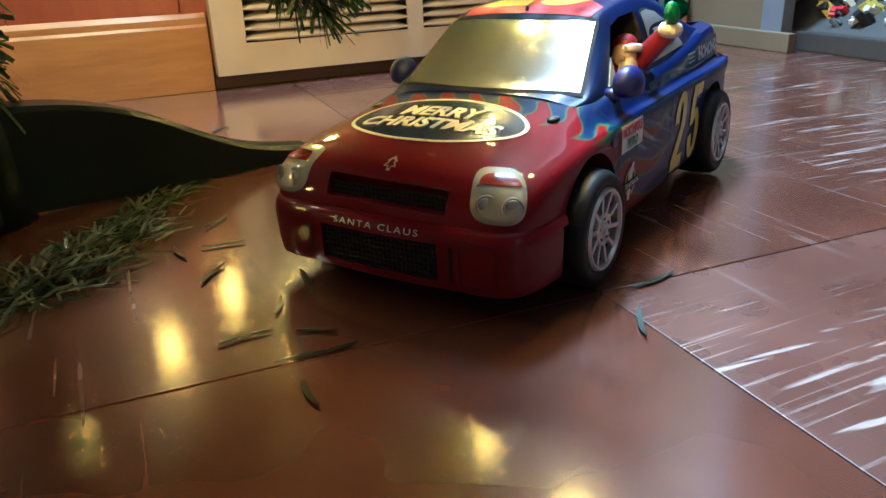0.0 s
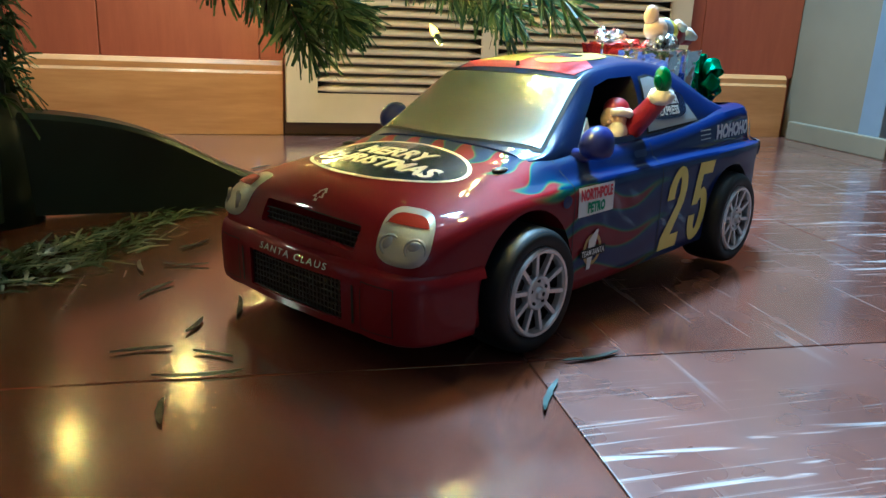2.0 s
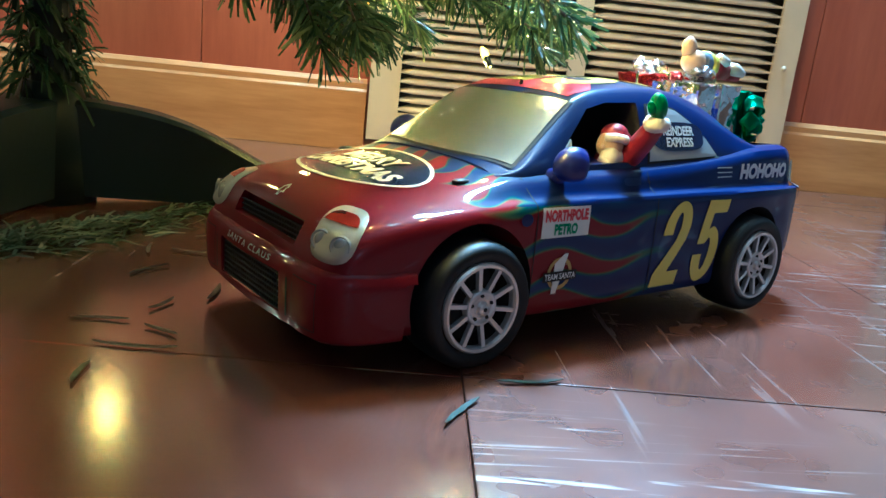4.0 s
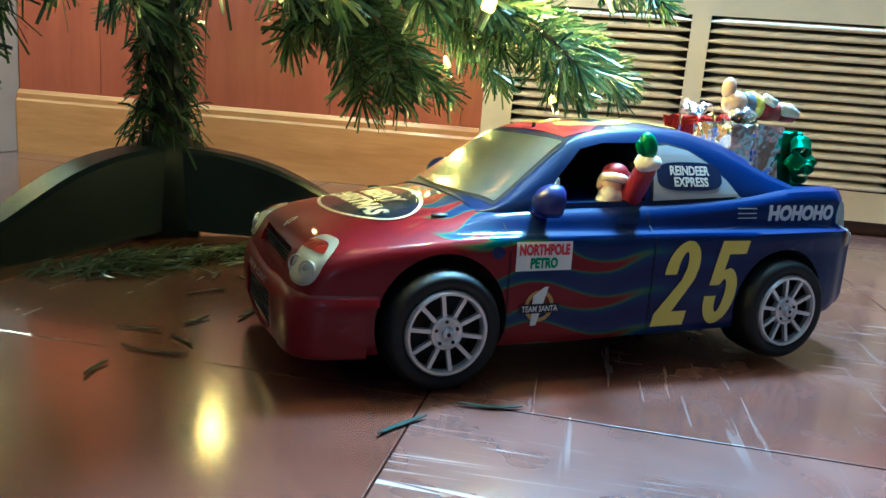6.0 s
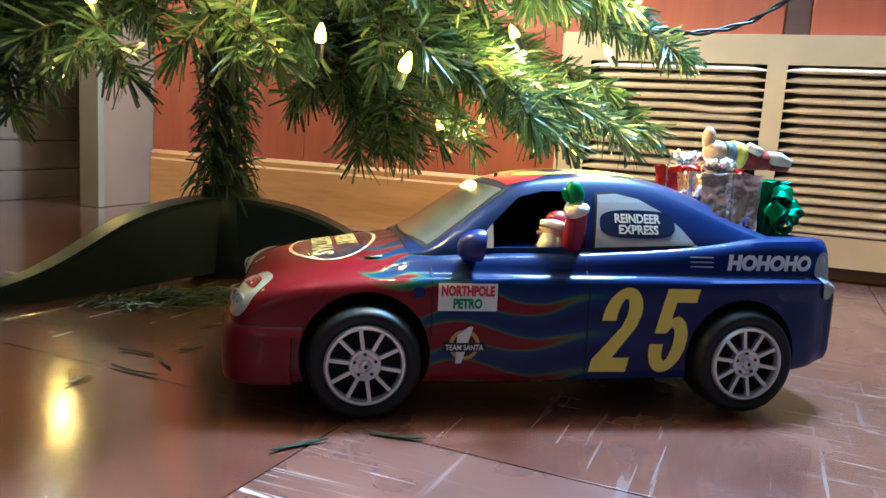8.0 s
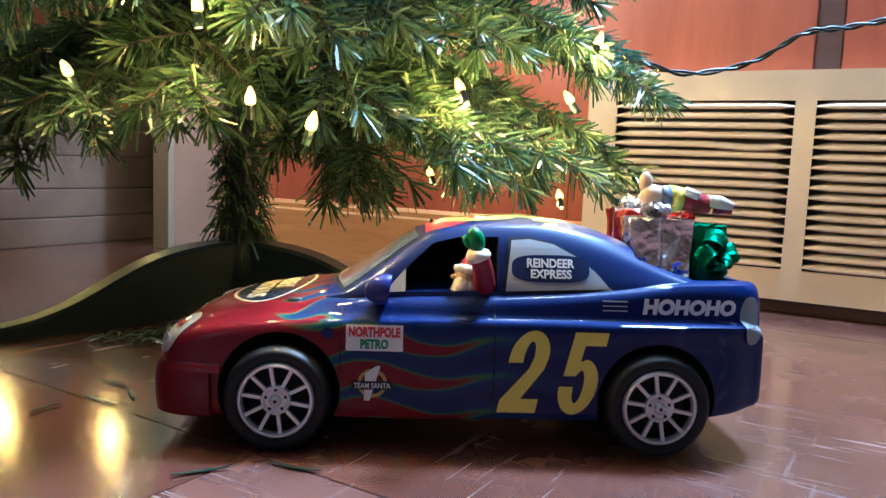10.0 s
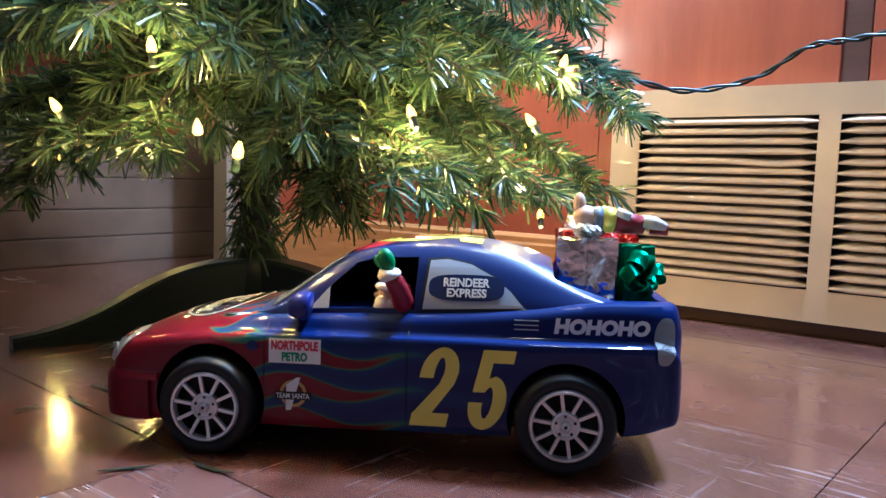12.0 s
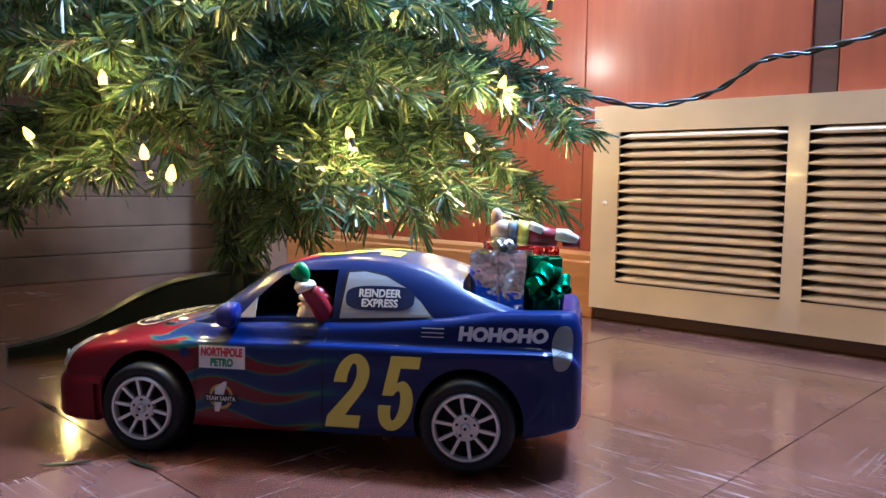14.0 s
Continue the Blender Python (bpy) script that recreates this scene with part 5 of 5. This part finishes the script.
def lying_doll():
    bm = bmesh.new()
    z = 0.1655
    p = lambda x, y, dz=0: (x, y, z + dz)  # noqa: E731
    ball(bm, p(0.138, -0.008, 0.004), 0.0095, 2, (1.0, 1.0, 0.95))
    ball(bm, p(0.133, -0.006, 0.014), 0.0060, 2, (0.8, 1.0, 1.4))
    tube(bm, [p(0.143, -0.008, 0.003), p(0.150, -0.008, 0.003)], [0.0092, 0.0098], 14, 4)
    tube(bm, [p(0.150, -0.008, 0.003), p(0.1585, -0.007, 0.002)], [0.0104, 0.0098], 14, 3)
    tube(bm, [p(0.1585, -0.007, 0.002), p(0.170, -0.007, 0.000), p(0.181, -0.006, -0.001)], [0.0094, 0.0082, 0.0068], 14, 0)
    tube(bm, [p(0.160, -0.014, 0.009), p(0.170, -0.016, 0.005)], [0.0036, 0.0032], 10, 1)
    for dy in (-0.011, 0.0):
        tube(bm, [p(0.180, dy, 0.002), p(0.188, dy, 0.001), p(0.197, dy - 0.002, -0.002)], [0.0046, 0.0052, 0.0028], 10, 1)
    tube(bm, [p(0.186, -0.004, -0.003), p(0.199, -0.006, -0.004)], [0.005, 0.0045], 10, 0)
    ob = obj("lying_figure", bm, [M_CLOTHRED, M_FUR, M_SKIN, M_YELLOW, M_JAMB], None, "", True)
    ob.matrix_world = CAR.matrix_world
    tagged(ob, "painted elf doll in yellow and red lying on the presents", "figurine")


lying_doll()

# ---------------------------------------------------------------- fallen needles
FALLEN = [((-0.160, -0.133), 25, 0.034), ((-0.107, -0.122), -22, 0.036), ((-0.276, 0.038), -28, 0.030), ((-0.240, 0.049), 35, 0.022), ((-0.252, 0.010), -60, 0.022), ((-0.270, -0.006), -34, 0.042),
          ((-0.300, -0.028), 60, 0.024), ((-0.205, 0.060), 55, 0.030), ((-0.228, 0.118), 20, 0.030), ((-0.19, 0.150), -40, 0.03), ((-0.215, 0.165), 70, 0.026), ((-0.16, 0.19), 15, 0.03), ((0.05, 0.42), 10, 0.03), ((0.29, 0.53), 80, 0.016)]
for k, ((x, y), turn, L) in enumerate(FALLEN):
    rr = random.Random(40 + k)
    bm = bmesh.new()
    prof = []
    for i in range(7):
        f = i / 6 - 0.5
        prof.append((f * L, rr.uniform(0.1, 0.28) * L * (f * f - 0.1) * (1 if k % 2 else -1), 0.0006 + 0.004 * f * f * rr.random()))
    rows = [[bm.verts.new((x1, y1 + s * w, z1 + h)) for s, h in ((-1, 0), (1, 0), (1, 0.0006), (-1, 0.0006))] for (x1, y1, z1), w in zip(prof, (0.0004, 0.0011, 0.0014, 0.0015, 0.0014, 0.0011, 0.0004))]
    for a, b in zip(rows, rows[1:]):
        for j in range(4):
            bm.faces.new((a[j], a[(j + 1) % 4], b[(j + 1) % 4], b[j]))
    bm.faces.new(rows[0][::-1]), bm.faces.new(rows[-1])
    ob = obj("fallen_needle", bm, M_FALLEN)
    ob.matrix_world = Matrix.Translation((x, y, 0.0002)) @ Matrix.Rotation(radians(turn), 4, "Z")
    tagged(ob, "single dark green plastic pine needle fallen on the floor", "pine needle", "needles on the floor")


def needle_heap(name, at, rx, ry, turn, n, seed, height):
    rr = random.Random(seed)
    bm = bmesh.new()
    for _ in range(n):
        a, q = rr.uniform(0, 6.283), math.sqrt(rr.random())
        x, y = rx * q * math.cos(a) * rr.uniform(0.6, 1.15), ry * q * math.sin(a) * rr.uniform(0.6, 1.15)
        z = 0.0008 + height * max(0, 1 - q) * rr.random()
        L = rr.uniform(0.014, 0.034)
        az = rr.gauss(0.15, 0.7)
        d = Vector((math.cos(az), math.sin(az), rr.uniform(-0.15, 0.15)))
        s = Vector((-d.y, d.x, rr.uniform(-0.5, 0.5))).normalized() * 0.0009
        p = Vector((x, y, z))
        vs = [bm.verts.new(v) for v in (p - s, p + s, p + d * L * 0.5 + s * 1.3 + Vector((0, 0, 0.002)), p + d * L * 0.5 - s * 1.3 + Vector((0, 0, 0.002)), p + d * L + s * 0.6, p + d * L - s * 0.6)]
        for v in vs:
            v.co.z = max(v.co.z, 0.0004)
        bm.faces.new((vs[0], vs[1], vs[2], vs[3]))
        bm.faces.new((vs[3], vs[2], vs[4], vs[5]))
    ob = obj(name, bm, M_DRY)
    ob.matrix_world = Matrix.Translation(at) @ Matrix.Rotation(radians(turn), 4, "Z")
    tagged(ob, "loose heap of shed green plastic pine needles on the floor", "pine needles", kind="stuff")


needle_heap("needle_heap", (-0.265, 0.205, 0), 0.105, 0.035, 22, 360, 9, 0.012)
needle_heap("needle_heap", (-0.165, 0.265, 0), 0.075, 0.014, 15, 90, 10, 0.006)

# ---------------------------------------------------------------- ledge and toys beyond the piers
ledge = thing("stone_ledge", WALL, "low brown-grey ledge of stacked flat stones beyond the pier", "ledge")
z = 0.0
rl = random.Random(8)
while z < 0.25:
    h = rl.uniform(0.045, 0.085)
    uu = -2.2
    while uu < -0.97:
        w = min(rl.uniform(0.5, 0.9), -0.96 - uu)
        part("stone", boxed((uu, -0.55 - rl.uniform(0, 0.02), z), (uu + w - 0.001, 0.033, min(z + h, 0.262) - 0.0008), 0.004), M_LEDGE, ledge)
        uu += w
    z += h
bm = bmesh.new()
for lo, hi in (((0.884, -0.95, 0), (1.7, 0.0, 0.030)), ((1.66, -0.95, 0.030), (1.7, 0.0, 0.30))):
    box(bm, lo, hi, 0.003)
low, high = ((0.90, 0.0302), (1.62, 0.0302), (1.62, 0.23), (1.20, 0.21)), (-0.94, -0.005)
ra, rb = ([bm.verts.new((a, y, b)) for a, b in low] for y in high)
for k in range(4):
    bm.faces.new((ra[k], ra[(k + 1) % 4], rb[(k + 1) % 4], rb[k]))
bm.faces.new(ra[::-1]), bm.faces.new(rb)
bmesh.ops.recalc_face_normals(bm, faces=bm.faces)
ob = obj("toy_tray", bm, M_TRAY)
ob.matrix_world = WALL
tagged(ob, "dark grey sloping tray holding a jumble of small toys", "tray")
bm = bmesh.new()
for lo, hi in (((0.884, 0.010, 0.031), (1.74, 0.033, 0.45)), ((1.705, -0.95, 0), (1.74, -0.207, 0.62))):
    box(bm, lo, hi, 0.002)
ob = obj("toy_bin", bm, M_BLACK)
ob.matrix_world = WALL
tagged(ob, "dark open-topped bin behind the toy tray beside the pier", "bin")
rt2 = random.Random(21)
for k in range(260):
    bm = bmesh.new()
    s = rt2.uniform(0.009, 0.018)
    uu, vv = rt2.uniform(0.905, 1.30), rt2.uniform(0.03, 0.50)
    zz = 0.030 + min(0.18, max(0, uu - 0.90) * 0.6) + rt2.uniform(0.0, 0.008)
    box(bm, (-s, -s * 0.5, 0), (s, s * 0.5, s * 0.7), s * 0.15)
    box(bm, (-s * 0.5, -s * 0.42, s * 0.7), (s * 0.45, s * 0.42, s * 1.05), s * 0.12)
    t = obj("toy_block", bm, M_TOYS[rt2.choice((0, 1, 1, 2, 3, 3, 4))])
    t.matrix_world = WALL @ Matrix.Translation((uu, -vv, zz)) @ Euler((rt2.uniform(-0.3, 0.3), rt2.uniform(-0.8, -0.3), rt2.uniform(0, 6.28))).to_matrix().to_4x4()
    tagged(t, "small moulded plastic toy in a jumbled heap", "toy", "toys in the tray")
for k, (uu, vv, c) in enumerate(((-1.05, 0.30, 0), (-1.12, 0.34, 1), (-1.0, 0.22, 3), (-1.2, 0.28, 0), (-1.3, 0.3, 2))):
    bm = bmesh.new()
    box(bm, (-0.035, -0.02, 0), (0.035, 0.02, 0.03), 0.006)
    box(bm, (-0.018, -0.017, 0.03), (0.016, 0.017, 0.05), 0.005)
    t = obj("ledge_toy", bm, M_TOYS[c])
    t.matrix_world = WALL @ Matrix.Translation((uu, -vv, 0.2605)) @ Matrix.Rotation(k * 1.3, 4, "Z")
    tagged(t, "small painted plastic toy standing on the ledge", "toy", "toys on the ledge")

# ---------------------------------------------------------------- floor tiles, last of the structure
TILE, TILE_TURN, CORNER = 0.341, -34.3, Vector((-0.135, -0.101, 0))
slab = obj("floor", boxed((-2.6, -2.9, -0.05), (2.6, 2.9, -0.0075)), M_GAP)
slab.matrix_world = Matrix.Translation(W(0.05, 1.28, 0)) @ Matrix.Rotation(radians(WALL_TURN), 4, "Z")
tagged(slab, "varnished red-brown square floor boards with scratched gloss", "floor", kind="structure")
tile_me = bpy.data.meshes.new("tile")
bm = boxed((0.0004, 0.0004, -0.0075), (TILE - 0.0004, TILE - 0.0004, 0.0), 0.0008)
bm.to_mesh(tile_me)
bm.free()
worn_me = tile_me.copy()
tile_me.materials.append(M_FLOOR)
worn_me.materials.append(M_WORN)
mid_me = tile_me.copy()
mid_me.materials.clear()
mid_me.materials.append(M_MID)
rt = Matrix.Rotation(radians(TILE_TURN), 4, "Z")
inv = slab.matrix_world.inverted()
rng = random.Random(5)
for i in range(-8, 9):
    for j in range(-8, 9):
        c = CORNER + rt @ Vector(((i + 0.5) * TILE, (j + 0.5) * TILE, 0))
        loc = inv @ c
        if abs(loc.x) < 2.6 and abs(loc.y) < 1.75:
            t = new("tile", tile_me if i < 0 else worn_me if j < 0 else mid_me)
            t.parent = slab
            t.matrix_parent_inverse = inv
            t.matrix_basis = Matrix.Translation(CORNER) @ rt @ Matrix.Translation((i * TILE, j * TILE, -0.0004 * rng.random()))
